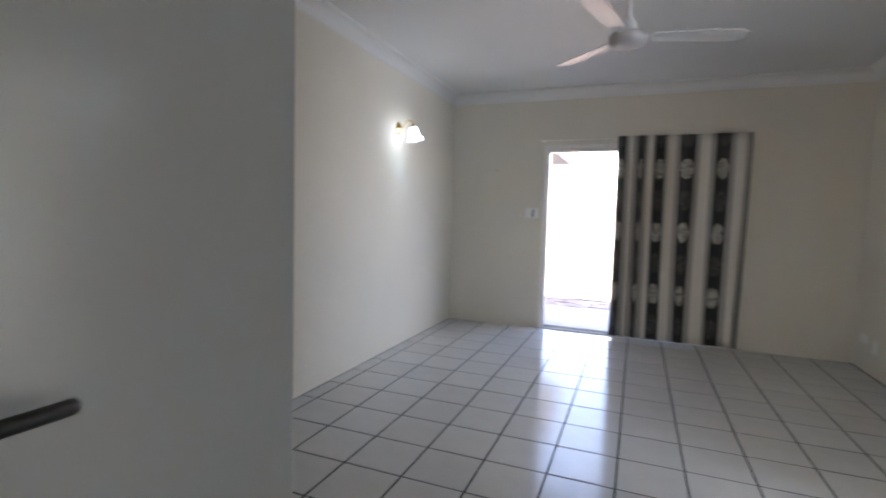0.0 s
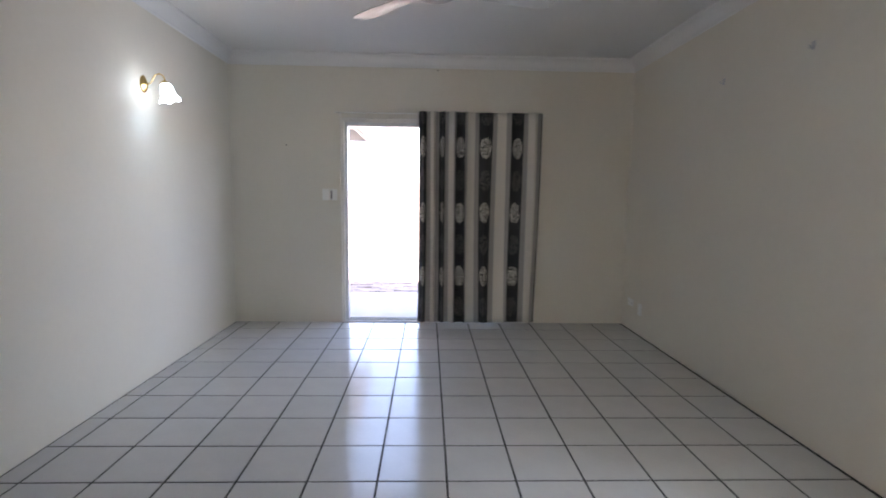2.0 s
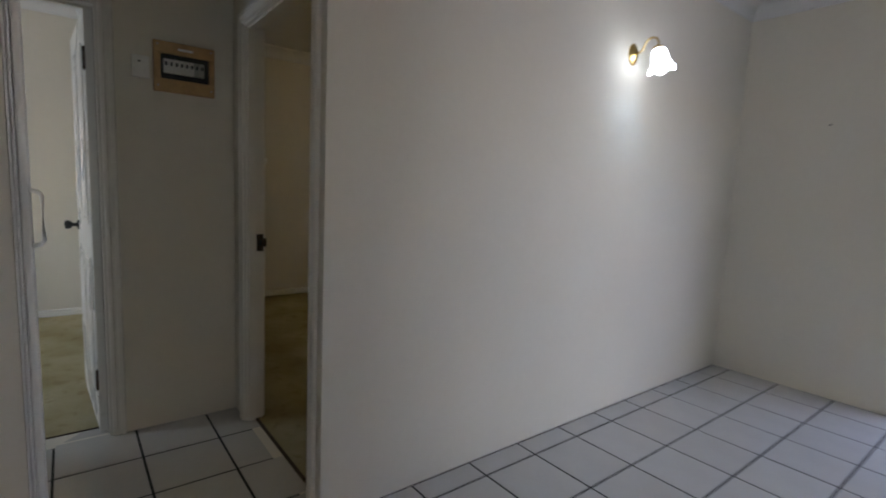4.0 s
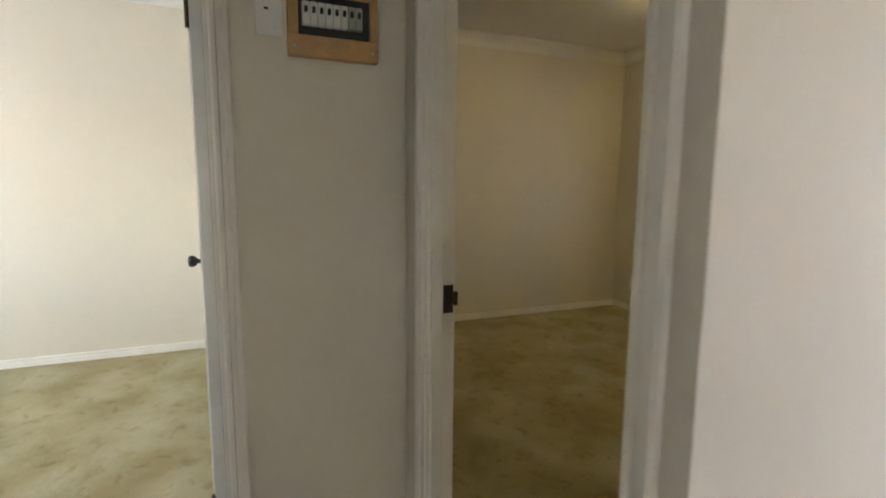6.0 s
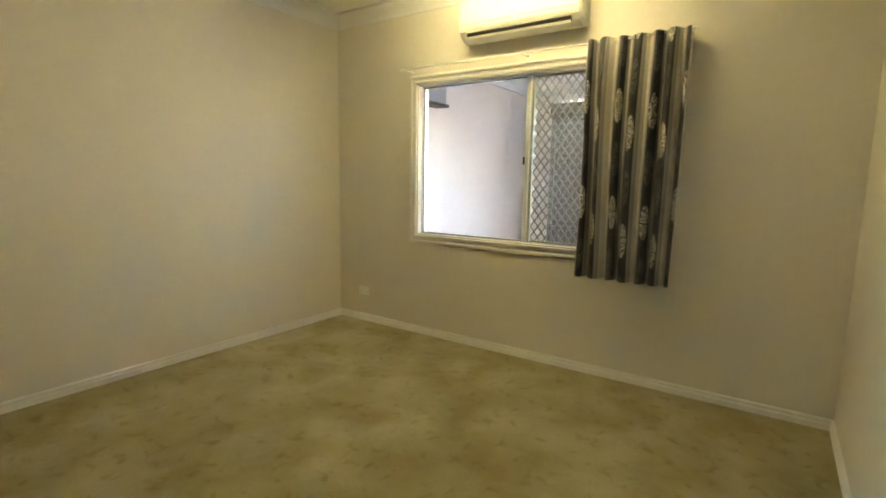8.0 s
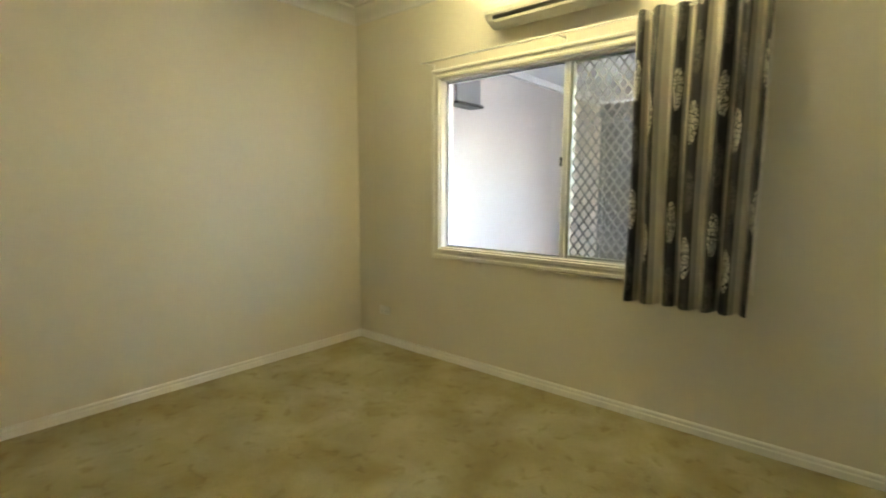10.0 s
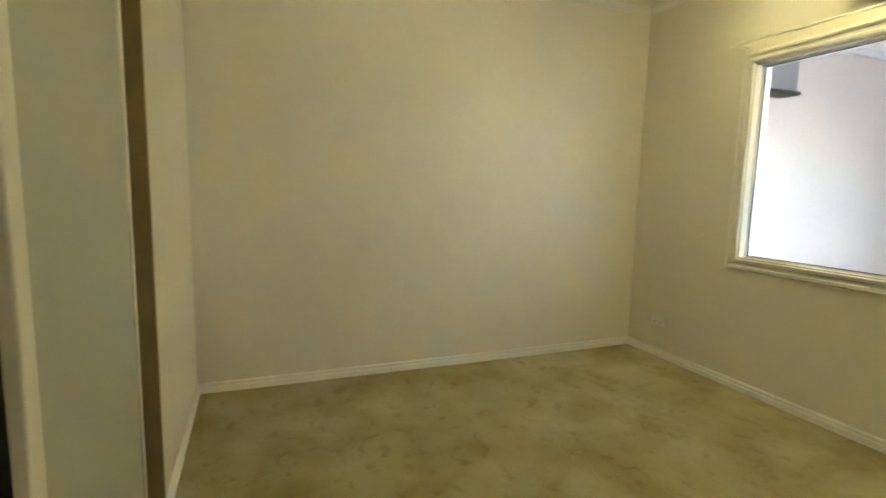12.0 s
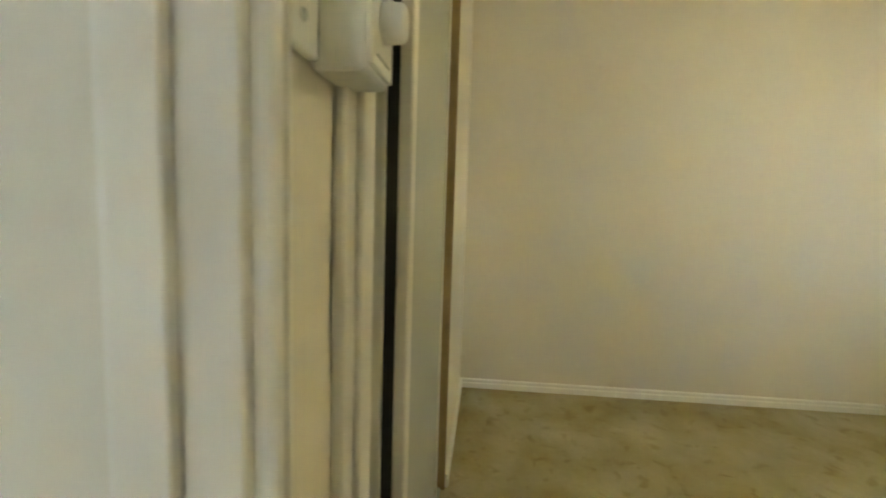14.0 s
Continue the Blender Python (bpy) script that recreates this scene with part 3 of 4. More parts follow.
curtain("curtain", "floor-length curtain with black and cream stripes and medallions", 1.90, 3.15, -0.105, 2.170, 0.035,
        lambda s: 0.085 if s < 0.40 else 0.21, lambda s: 0.075 if s < 0.40 else 0.045, 0.095, 4)
curtain("curtain", "short pleated window curtain with black, silver and cream stripes", -1.545, -0.945, -0.085, 2.185, 0.700,
        lambda s: 0.158, lambda s: 0.075, 0.0, 14, 0.30, 1.0, True)


def curtain_rod(x0, x1, y, z, label):
    t = thing("curtain_rod", label, "curtain rod", ((x0 + x1) / 2, 0.0, z))
    h = (x1 - x0) / 2
    part("rail", tube([(-h, y, 0), (h, y, 0)], 0.0065, 10), M_SKIRT, t, smooth=True)
    for x in (-h + 0.04, 0.0, h - 0.04):
        bm = box(x - 0.009, x + 0.009, y - 0.004, -0.0005, -0.006, 0.0, 0.001, 1)
        box(x - 0.011, x + 0.011, -0.0045, -0.0005, -0.028, 0.012, 0.001, 1, bm)
        box(x - 0.006, x + 0.006, y - 0.010, y + 0.008, -0.010, -0.006, 0.001, 1, bm)
        part("bracket", bm, M_TRIM, t)
    for x in (-h, h):
        part("end_cap", join(bmesh.new(), lathe([(0.0, -0.007), (0.008, -0.006), (0.010, 0.0), (0.008, 0.006), (0, 0.007)], 12), Matrix.Translation((x, y, 0))), M_SKIRT, t)


curtain_rod(1.065, 3.16, -0.095, 2.150, "thin cream curtain rod above the sliding door")
curtain_rod(-3.044, -0.92, -0.095, 2.172, "thin cream curtain rod on small brackets")


# ---- wall lamps ----
def wall_lamp(at, rz, label):
    """A brass rose, a swan-neck arm and a hanging tulip shade. Local x stands out of the wall."""
    t = thing("wall_lamp", label, "wall lamp", at, rz, "wall lamps")
    rose = lathe([(0.0, 0.0), (0.052, 0.0), (0.054, 0.006), (0.046, 0.012), (0.040, 0.013), (0.030, 0.022), (0.012, 0.028), (0.0, 0.029)], 28)
    for v in rose.verts:
        v.co = Vector((v.co.z, v.co.x * 0.78, v.co.y * 1.12))
    part("rose", rose, M_BRASS, t, smooth=True)
    arm = [(0.022, 0.0, 0.0), (0.045, 0.0, 0.004), (0.062, 0.0, 0.020), (0.072, 0.0, 0.045), (0.090, 0.0, 0.065), (0.115, 0.0, 0.072), (0.138, 0.0, 0.062), (0.150, 0.0, 0.040), (0.152, 0.0, 0.022)]
    part("arm", tube(arm, 0.0055, 10), M_BRASS, t, smooth=True)
    part("cup", join(bmesh.new(), lathe([(0.0, 0.012), (0.014, 0.010), (0.027, 0.0), (0.030, -0.012), (0.028, -0.014)], 24), Matrix.Translation((0.152, 0, 0.014))), M_BRASS, t, smooth=True)

    def flute(a, r, z):
        k = max(0.0, (-z - 0.06) / 0.06)
        return r * (1 + 0.10 * k * math.cos(6 * a)), z - 0.006 * k * math.cos(6 * a)

    shade = lathe([(0.024, 0.0), (0.034, -0.010), (0.041, -0.030), (0.043, -0.055), (0.047, -0.078), (0.058, -0.100), (0.072, -0.116), (0.069, -0.115), (0.055, -0.098), (0.044, -0.077), (0.040, -0.055), (0.038, -0.030), (0.031, -0.012), (0.021, -0.002)], 48, flute)
    bmesh.ops.transform(shade, matrix=pose(0.152, 0, 0.006, 0, -14, 0), verts=shade.verts)
    part("shade", shade, M_SHADE, t, "lit frosted glass tulip shade", True)
    bulb = lathe([(0.0, -0.085), (0.012, -0.080), (0.019, -0.065), (0.018, -0.045), (0.012, -0.025), (0.010, -0.005)], 16)
    bmesh.ops.transform(bulb, matrix=pose(0.152, 0, 0.006, 0, -14, 0), verts=bulb.verts)
    part("bulb", bulb, M_BULB, t, smooth=True)


M_BULB = glowing("lit_lamp_bulb", (0.64, 0.86, 1.0), 1.8)
wall_lamp((0.001, -1.500, 2.088), 0, "brass wall lamp with a lit tulip shade, on the cream wall")
wall_lamp((W_LIV - 0.001, -3.49, 2.12), 180, "brass wall lamp with a lit tulip shade, on the cream wall")


# ---- ceiling fan ----
def ceiling_fan():
    t = thing("ceiling_fan", "white three-blade ceiling fan with a steel-trimmed motor, at rest", "ceiling fan", (2.030, -2.56, CEIL + 0.02))
    part("canopy", lathe([(0.0, 0.0), (0.062, 0.0), (0.062, -0.012), (0.055, -0.035), (0.030, -0.055), (0.0, -0.056)], 32), M_FAN, t, smooth=True)
    part("rod", join(bmesh.new(), lathe([(0.011, -0.05), (0.011, -0.3150)], 14)), M_FAN, t, smooth=True)
    part("yoke", lathe([(0.0, -0.2600), (0.020, -0.2620), (0.028, -0.2770), (0.046, -0.3000), (0.050, -0.3350), (0.050, -0.3450)], 28), M_FAN, t, smooth=True)
    part("motor", lathe([(0.048, -0.3450), (0.090, -0.3510), (0.104, -0.3630), (0.105, -0.3900), (0.096, -0.4110), (0.060, -0.4270), (0.0, -0.4330)], 40), M_ALUSATIN, t, "satin grey motor housing", True)
    part("rim", lathe([(0.049, -0.3435), (0.058, -0.3440), (0.058, -0.3500), (0.049, -0.3500)], 32), M_DARK, t)
    for k, a in enumerate((14, 134, 254)):
        blade = part("blade", fan_blade(), M_FAN, t, smooth=False)
        blade.matrix_basis = pose(0, 0, -0.370, 0, 0, a)
        iron = part("blade_iron", box(0.085, 0.185, -0.020, 0.020, -0.004, 0.0, 0.0015, 1), M_FAN, blade)
        iron.matrix_basis = pose(0, 0, 0.004, 9, 0, 0)


def fan_blade():
    bm = bmesh.new()
    n = 14
    top, low = [], []
    for k in range(n + 1):
        s = k / n
        x = 0.14 + s * 0.50
        half = 0.045 + 0.022 * math.sin(math.pi * min(1, s * 1.1) * 0.5) - (0.03 * max(0, s - 0.9) / 0.1)
        camber = 0.006
        for side, zs in ((top, 0.0025), (low, -0.0025)):
            side.append([bm.verts.new((x, f * half, zs + camber * (1 - f * f) - 0.14 * f * half)) for f in (-1, -0.5, 0, 0.5, 1)])
    for rows in (top, low):
        for a, b in zip(rows, rows[1:]):
            for j in range(4):
                bm.faces.new((a[j], a[j + 1], b[j + 1], b[j]))
    for j in (0, 4):
        for k in range(n):
            bm.faces.new((top[k][j], top[k + 1][j], low[k + 1][j], low[k][j]))
    for k in (0, n):
        for j in range(4):
            bm.faces.new((top[k][j], top[k][j + 1], low[k][j + 1], low[k][j]))
    return bm


ceiling_fan()


# ---- switches, sockets and small things on walls ----
def plate(name, label, category, at, rz, w=0.072, h=0.116, toggles=((0, 0),), dark=False, group=""):
    """A cover plate; local -y stands out of the wall."""
    t = thing(name, label, category, at, rz, group)
    part("cover", box(-w / 2, w / 2, -0.009, 0.0, -h / 2, h / 2, 0.003, 2), M_PLASTIC, t)
    for x, z in toggles:
        part("rocker", box(x - 0.006, x + 0.006, -0.0135, -0.008, z - 0.011, z + 0.011, 0.0015, 1), M_DARK if dark else M_PLASTIC, t)
    return t


def socket(at, rz, label):
    t = thing("power_outlet", label, "power outlet", at, rz)
    part("cover", box(-0.060, 0.060, -0.011, 0.0, -0.037, 0.037, 0.004, 2), M_PLASTIC, t)
    for x in (-0.030, 0.030):
        part("rocker", box(x - 0.006, x + 0.006, -0.0145, -0.010, 0.012, 0.028, 0.0012, 1), M_PLASTIC, t)
        slots = bmesh.new()
        for dx, tilt in ((-0.007, 25), (0.007, -25)):
            join(slots, box(-0.0012, 0.0012, -0.0116, -0.0105, -0.005, 0.005), pose(x + dx, 0, -0.006, 0, tilt, 0))
        box(x - 0.0012, x + 0.0012, -0.0116, -0.0105, -0.022, -0.013, 0, 1, slots)
        part("pin_slots", slots, M_DARK, t)


plate("light_switch", "white light switch plate beside the sliding door", "light switch", (0.952, -0.0005, 1.336), 0, 0.072, 0.116, ((0.012, 0.01),), False, "wall plates")
blk = plate("fan_switch", "white wall plate with a dark vertical slider", "light switch", (1.032, -0.0005, 1.336), 0, 0.072, 0.116, ((0.02, -0.02),), False, "wall plates")
part("slider", box(-0.030, -0.018, -0.016, -0.008, -0.045, 0.045, 0.002, 1), M_DARK, blk)
socket((W_LIV - 0.0005, -0.22, 0.285), -90, "white double power outlet low on the wall")
plate("phone_outlet", "small white phone outlet low on the wall", "phone outlet", (W_LIV - 0.0005, -0.44, 0.255), -90, 0.072, 0.116, ((0, 0),))
socket((-3.544, -0.0005, 0.285), 0, "white double power outlet above the skirting")


def wall_hook(at, label):
    t = thing("wall_hook", label, "wall hook", at, -90, "picture hooks")
    part("back", box(-0.010, 0.010, -0.003, 0.0, -0.022, 0.022, 0.001, 1), M_STEEL, t)
    part("hook", tube([(0, -0.003, -0.010), (0, -0.016, -0.016), (0, -0.024, -0.010), (0, -0.026, 0.002)], 0.0025, 8), M_STEEL, t, smooth=True)


wall_hook((W_LIV - 0.0005, -1.56, 2.175), "small metal picture hook on the cream wall")
wall_hook((W_LIV - 0.0005, -2.37, 2.186), "small metal picture hook on the cream wall")


def wall_nail(at, rz):
    t = thing("wall_nail", "small dark nail standing out of the wall", "nail", at, rz, "nails")
    bm = tube([(0, 0, 0), (0, -0.016, 0.004)], 0.0022, 8)
    join(bm, lathe([(0, -0.002), (0.006, -0.002), (0.006, 0.0), (0, 0.0)], 12), pose(0, -0.016, 0.004, 90, 0, 0))
    part("shank", bm, M_BRONZE, t)


wall_nail((0.56, 0.0, 1.828), 0)
wall_nail((2.085, 0.0, 2.585), 0)


def door_stop():
    t = thing("door_stop", "black rubber-tipped steel door stop near the floor", "door stop", (W_LIV - 0.0005, -3.50, 0.055), 90)
    m = pose(0, 0, 0, -90, 0, 0)
    part("stem", join(bmesh.new(), lathe([(0, 0), (0.022, 0.0), (0.022, 0.005), (0.011, 0.010), (0.010, 0.055)], 20), m), M_STEEL, t, smooth=True)
    part("buffer", join(bmesh.new(), lathe([(0.010, 0.055), (0.019, 0.056), (0.020, 0.075), (0.014, 0.082), (0, 0.083)], 20), m), M_DARK, t, "black rubber buffer", True)


door_stop()


# ---- entry door leaf, standing open beside the way in ----
structure("wall_entry", wall("x", 1.12, 1.22, Y_BACK + 0.001, -4.68, -0.02, CEIL + 0.02), M_WALL, "plain cream wall beside the entry", "wall")


def entry_door():
    t = thing("entry_door", "white gloss flush door standing open, greyed for shade, black lever handle", "door", (1.318, -4.63, 0.012), 0)
    part("leaf", box(-0.038, 0.0, -0.82, 0.0, 0.0, 2.04, 0.002, 1), M_FRONT, t)
    lever = part("lever_handle", join(bmesh.new(), lathe([(0, 0), (0.026, 0.0), (0.026, 0.008), (0.012, 0.011), (0.010, 0.050)], 24), pose(0.0, -0.715, 0.990, 0, 90, 0)), M_BLACK_METAL, t, "black metal lever handle", True)
    part("grip", tube([(0.045, -0.715, 0.990), (0.052, -0.695, 0.990), (0.053, -0.62, 0.989), (0.050, -0.575, 0.987), (0.046, -0.565, 0.986)], 0.013, 12), M_BLACK_METAL, lever, smooth=True)
    for z in (0.2, 1.0, 1.8):
        part("hinge", box(-0.03, -0.006, 0.0, 0.006, z, z + 0.1, 0.001, 1), M_STEEL, t)


entry_door()


# ---- folded concertina door at the hall opening ----
def folding_door():
    t = thing("folding_door", "white vinyl concertina door folded into its jamb", "folding door", (-0.05, -4.1615, 0.01))
    bm = bmesh.new()
    for k in range(2):
        y = 0.001 + k * 0.008
        box(-0.047, 0.047, y, y + 0.006, 0.0, 2.06, 0.002, 1, bm)
    part("folds", bm, M_PLASTIC, t)
    part("lead_post", box(-0.046, 0.046, 0.017, 0.036, 0.0, 2.06, 0.006, 3), M_PLASTIC, t)
    part("pull_handle", tube([(0.025, 0.035, 1.085), (0.025, 0.052, 1.088), (0.025, 0.060, 1.100), (0.025, 0.060, 1.215), (0.025, 0.052, 1.227), (0.025, 0.035, 1.230)], 0.006, 10), M_PLASTIC, t, "white plastic bow handle", True)
    part("top_track", box(-0.02, 0.02, 0.002, 0.84, 2.062, 2.085, 0.002, 1), M_PLASTIC, t)


folding_door()


# ---- meter board and plate in the hall ----
def meter_board():
    t = thing("meter_board", "pine-framed switchboard with a row of circuit breakers", "switchboard", (X_END, -3.562, 1.820), 90)
    part("back_board", box(-0.135, 0.135, -0.018, 0.0, -0.118, 0.118, 0.003, 2), M_PINE, t)
    part("frame", join(join(box(-0.135, 0.135, -0.030, -0.018, 0.062, 0.118, 0.003, 2), box(-0.135, 0.135, -0.030, -0.018, -0.118, -0.056, 0.003, 2)), join(box(-0.135, -0.105, -0.029, -0.018, -0.056, 0.062, 0.003, 2), box(0.110, 0.135, -0.029, -0.018, -0.056, 0.062, 0.003, 2))), M_PINE, t)
    part("chassis", box(-0.104, 0.109, -0.022, -0.018, -0.055, 0.061, 0.001, 1), M_DARK, t)
    for k in range(8):
        x = -0.094 + k * 0.0225
        br = part("breaker", box(x, x + 0.0205, -0.040, -0.021, -0.030, 0.036, 0.0015, 1), M_PLASTIC if k < 6 else M_ALU, t)
        part("toggle", box(x + 0.006, x + 0.0145, -0.049, -0.039, 0.004, 0.020, 0.001, 1), M_DARK, br)
    for x, z in ((-0.118, 0.10), (0.118, 0.10), (-0.118, -0.09), (0.118, -0.09)):
        part("screw", join(bmesh.new(), lathe([(0, 0), (0.0045, 0.0), (0.003, 0.002), (0, 0.002)], 10), pose(x, -0.030, z, 90, 0, 0)), M_STEEL, t)
    part("label_strip", box(-0.03, 0.035, -0.0306, -0.0298, 0.082, 0.094), M_PLASTIC, t, "pale unreadable label strip")


meter_board()
tb = plate("thermostat", "white square wall plate beside the switchboard", "wall plate", (X_END + 0.0005, -3.748, 1.806), 90, 0.074, 0.104, ((-0.02, -0.02), (0.02, -0.02)))
part("mark", box(-0.012, 0.0, -0.0098, -0.0088, 0.020, 0.027), M_DARK, tb)


# ---- second bedroom's open door ----
def panel_door():
    t = thing("panel_door", "white moulded panel door standing open, dark round knob", "door", (X_END - 0.088, D1[1] - 0.026, 0.012), 0)
    # Hinge at the origin, the leaf runs along -x.
    w, h, th = 0.765, 2.02, 0.036
    part("leaf", box(-w, 0.0, -th, 0.0, 0.0, h, 0.002, 1), M_DOOR, t)
    for x0, x1 in ((-0.66, -0.43), (-0.335, -0.105)):
        for z0, z1, arch in ((0.18, 0.86, False), (1.03, 1.86, True)):
            bm = bmesh.new()
            ring = [(x0, z0), (x1, z0), (x1, z1)] + ([((x0 + x1) / 2 + (x1 - x0) / 2 * math.cos(radians(a)), z1 + 0.045 * math.sin(radians(a))) for a in range(20, 180, 20)] if arch else []) + [(x0, z1)]
            cx, cz = (x0 + x1) / 2, (z0 + z1) / 2
            outs = []
            for shrink, y in ((0.0, -th + 0.002), (0.006, -th - 0.006), (0.022, -th - 0.006), (0.030, -th - 0.001), (0.046, -th - 0.001), (0.060, -th - 0.006)):
                outs.append([bm.verts.new((cx + (x - cx) * (1 - shrink / abs(x1 - x0) * 2), y, cz + (z - cz) * (1 - shrink / (z1 - z0) * 2))) for x, z in ring])
            for a, b in zip(outs, outs[1:]):
                for k in range(len(ring)):
                    bm.faces.new((a[k], a[(k + 1) % len(ring)], b[(k + 1) % len(ring)], b[k]))
            bm.faces.new(outs[-1])
            part("panel", bm, M_DOOR, t)
    knob = lathe([(0, 0), (0.027, 0.0), (0.027, 0.006), (0.011, 0.010), (0.010, 0.030), (0.020, 0.038), (0.026, 0.052), (0.022, 0.066), (0, 0.070)], 28)
    part("knob", join(bmesh.new(), knob, pose(-w + 0.062, -th, 0.98, 90, 0, 0)), M_BLACK_METAL, t, "dark round door knob", True)
    for z in (0.22, 1.75):
        part("hinge", join(tube([(0.006, -th - 0.004, z), (0.006, -th - 0.004, z + 0.1)], 0.006, 10), box(-0.032, 0.004, -th - 0.002, -th, z, z + 0.1)), M_BRONZE, t, "dark bronze butt hinge")
    t.matrix_world = pose(X_END - 0.045, D1[1] - 0.020, 0.012, 0, 0, 3)


panel_door()


# ---- bedroom window ----
def bedroom_window():
    x0, x1, z0, z1 = WIN
    t = thing("window_1", "white timber-trimmed sliding window with diamond security mesh", "window", ((x0 + x1) / 2, 0.0, z0), kind="structure")
    w, h = (x1 - x0) / 2, z1 - z0
    part("reveal", join(join(join(box(-w, -w + 0.012, 0.0, 0.14, 0, h, 0.001, 1), box(w - 0.012, w, 0.0, 0.14, 0, h, 0.001, 1)), box(-w + 0.012, w - 0.012, 0.0, 0.14, h - 0.012, h, 0.001, 1)), box(-w + 0.012, w - 0.012, 0.0, 0.14, 0, 0.012, 0.001, 1)), M_TRIM, t)
    arch = bmesh.new()
    ring = []
    for x, z, sx, sz in ((-w, 0, -1, -1), (w, 0, 1, -1), (w, h, 1, 1), (-w, h, -1, 1)):
        ring.append([arch.verts.new((x + sx * (q - 0.004), -p, z + sz * (q - 0.004))) for p, q in [(p0, q0 * 1.25) for p0, q0 in ARCH]])
    for a, b in zip(ring, ring[1:] + ring[:1]):
        for j in range(len(ARCH)):
            arch.faces.new((a[j], a[(j + 1) % len(ARCH)], b[(j + 1) % len(ARCH)], b[j]))
    part("architrave", arch, M_TRIM, t)
    part("sill", box(-w - 0.004, w + 0.004, -0.026, 0.010, -0.008, 0.003, 0.003, 2), M_TRIM, t)
    f = 0.010
    ins = 0.008
    part("frame", join(join(join(box(-w + ins, -w + ins + f, 0.055, 0.125, ins, h - ins, 0.002, 1), box(w - ins - f, w - ins, 0.055, 0.125, ins, h - ins, 0.002, 1)), box(-w + ins + f, w - ins - f, 0.055, 0.125, h - ins - f, h - ins, 0.002, 1)), box(-w + ins + f, w - ins - f, 0.055, 0.125, ins, ins + f, 0.002, 1)), M_ALUW, t, "white aluminium window frame")
    seal = bmesh.new()
    mid = 0.0025
    a, b = -w + ins + f, mid - 0.02
    for bx in ((a, a + 0.006, ins + f, h - ins - f), (a, b, ins + f, ins + f + 0.005), (a, b, h - ins - f - 0.005, h - ins - f)):
        box(bx[0], bx[1], 0.068, 0.072, bx[2], bx[3], 0, 1, seal)
    part("seal", seal, M_DARK, t, "black rubber glazing seal")
    stile = part("meeting_stile", join(box(mid - 0.024, mid + 0.006, 0.050, 0.085, ins + f, h - ins - f, 0.002, 1), box(mid + 0.006, mid + 0.020, 0.060, 0.100, ins + f, h - ins - f, 0.002, 1)), [M_ALUW], t)
    part("stile_edge", box(mid + 0.018, mid + 0.034, 0.054, 0.096, ins + f, h - ins - f, 0.002, 1), M_ALU, t, "grey-green aluminium screen edge")
    latch = box(mid - 0.032, mid - 0.020, 0.034, 0.056, h * 0.5 - 0.028, h * 0.5 + 0.028, 0.004, 2)
    part("latch", latch, M_DARK, t, "black sash latch")
    for p0, p1, y in ((a, mid - 0.022, 0.074), (mid + 0.01, w - ins - f, 0.112)):
        pane = part("pane", box(p0, p1, y, y + 0.004, ins + f, h - ins - f), M_GLASS, t)
        pane.visible_shadow = False
    # Security screen: a thin frame with a lattice of crossing strips.
    s0, s1, b0, b1 = mid + 0.034, w - ins - f, ins + f, h - ins - f
    scr = part("security_screen", join(join(box(s0, s1, 0.066, 0.088, b0, b0 + 0.014, 0.001, 1), box(s0, s1, 0.066, 0.088, b1 - 0.014, b1, 0.001, 1)), box(s1 - 0.02, s1, 0.066, 0.088, b0 + 0.014, b1 - 0.014, 0.001, 1)), M_ALU, t, "dark grey security screen frame")
    lat = bmesh.new()
    pitch, rise = 0.058, 0.078
    cols, rows = int((s1 - s0) / pitch) + 1, int((b1 - b0) / rise) + 1
    for k in range(cols):
        for j in range(rows):
            cx, cz = s0 + (k + 0.5) * pitch, b0 + (j + 0.5) * rise
            for sx, sz in ((1, 1), (1, -1), (-1, 1), (-1, -1)):
                p, q = Vector((cx + sx * pitch / 2, 0.077, cz)), Vector((cx, 0.077, cz + sz * rise / 2))
                if max(p.x, q.x) > s1 - 0.012 or max(p.z, q.z) > b1:
                    continue
                d = (q - p).normalized()
                nrm = Vector((-d.z, 0, d.x)) * 0.0042
                quad = [p + nrm, q + nrm, q - nrm, p - nrm]
                lo = [lat.verts.new(v + Vector((0, -0.003, 0))) for v in quad]
                hi = [lat.verts.new(v + Vector((0, 0.003, 0))) for v in quad]
                lat.faces.new(lo)
                lat.faces.new(hi)
                for e in range(4):
                    lat.faces.new((lo[e], lo[(e + 1) % 4], hi[(e + 1) % 4], hi[e]))
    part("lattice", lat, M_BRASSWIRE, scr, "diamond steel mesh")


bedroom_window()


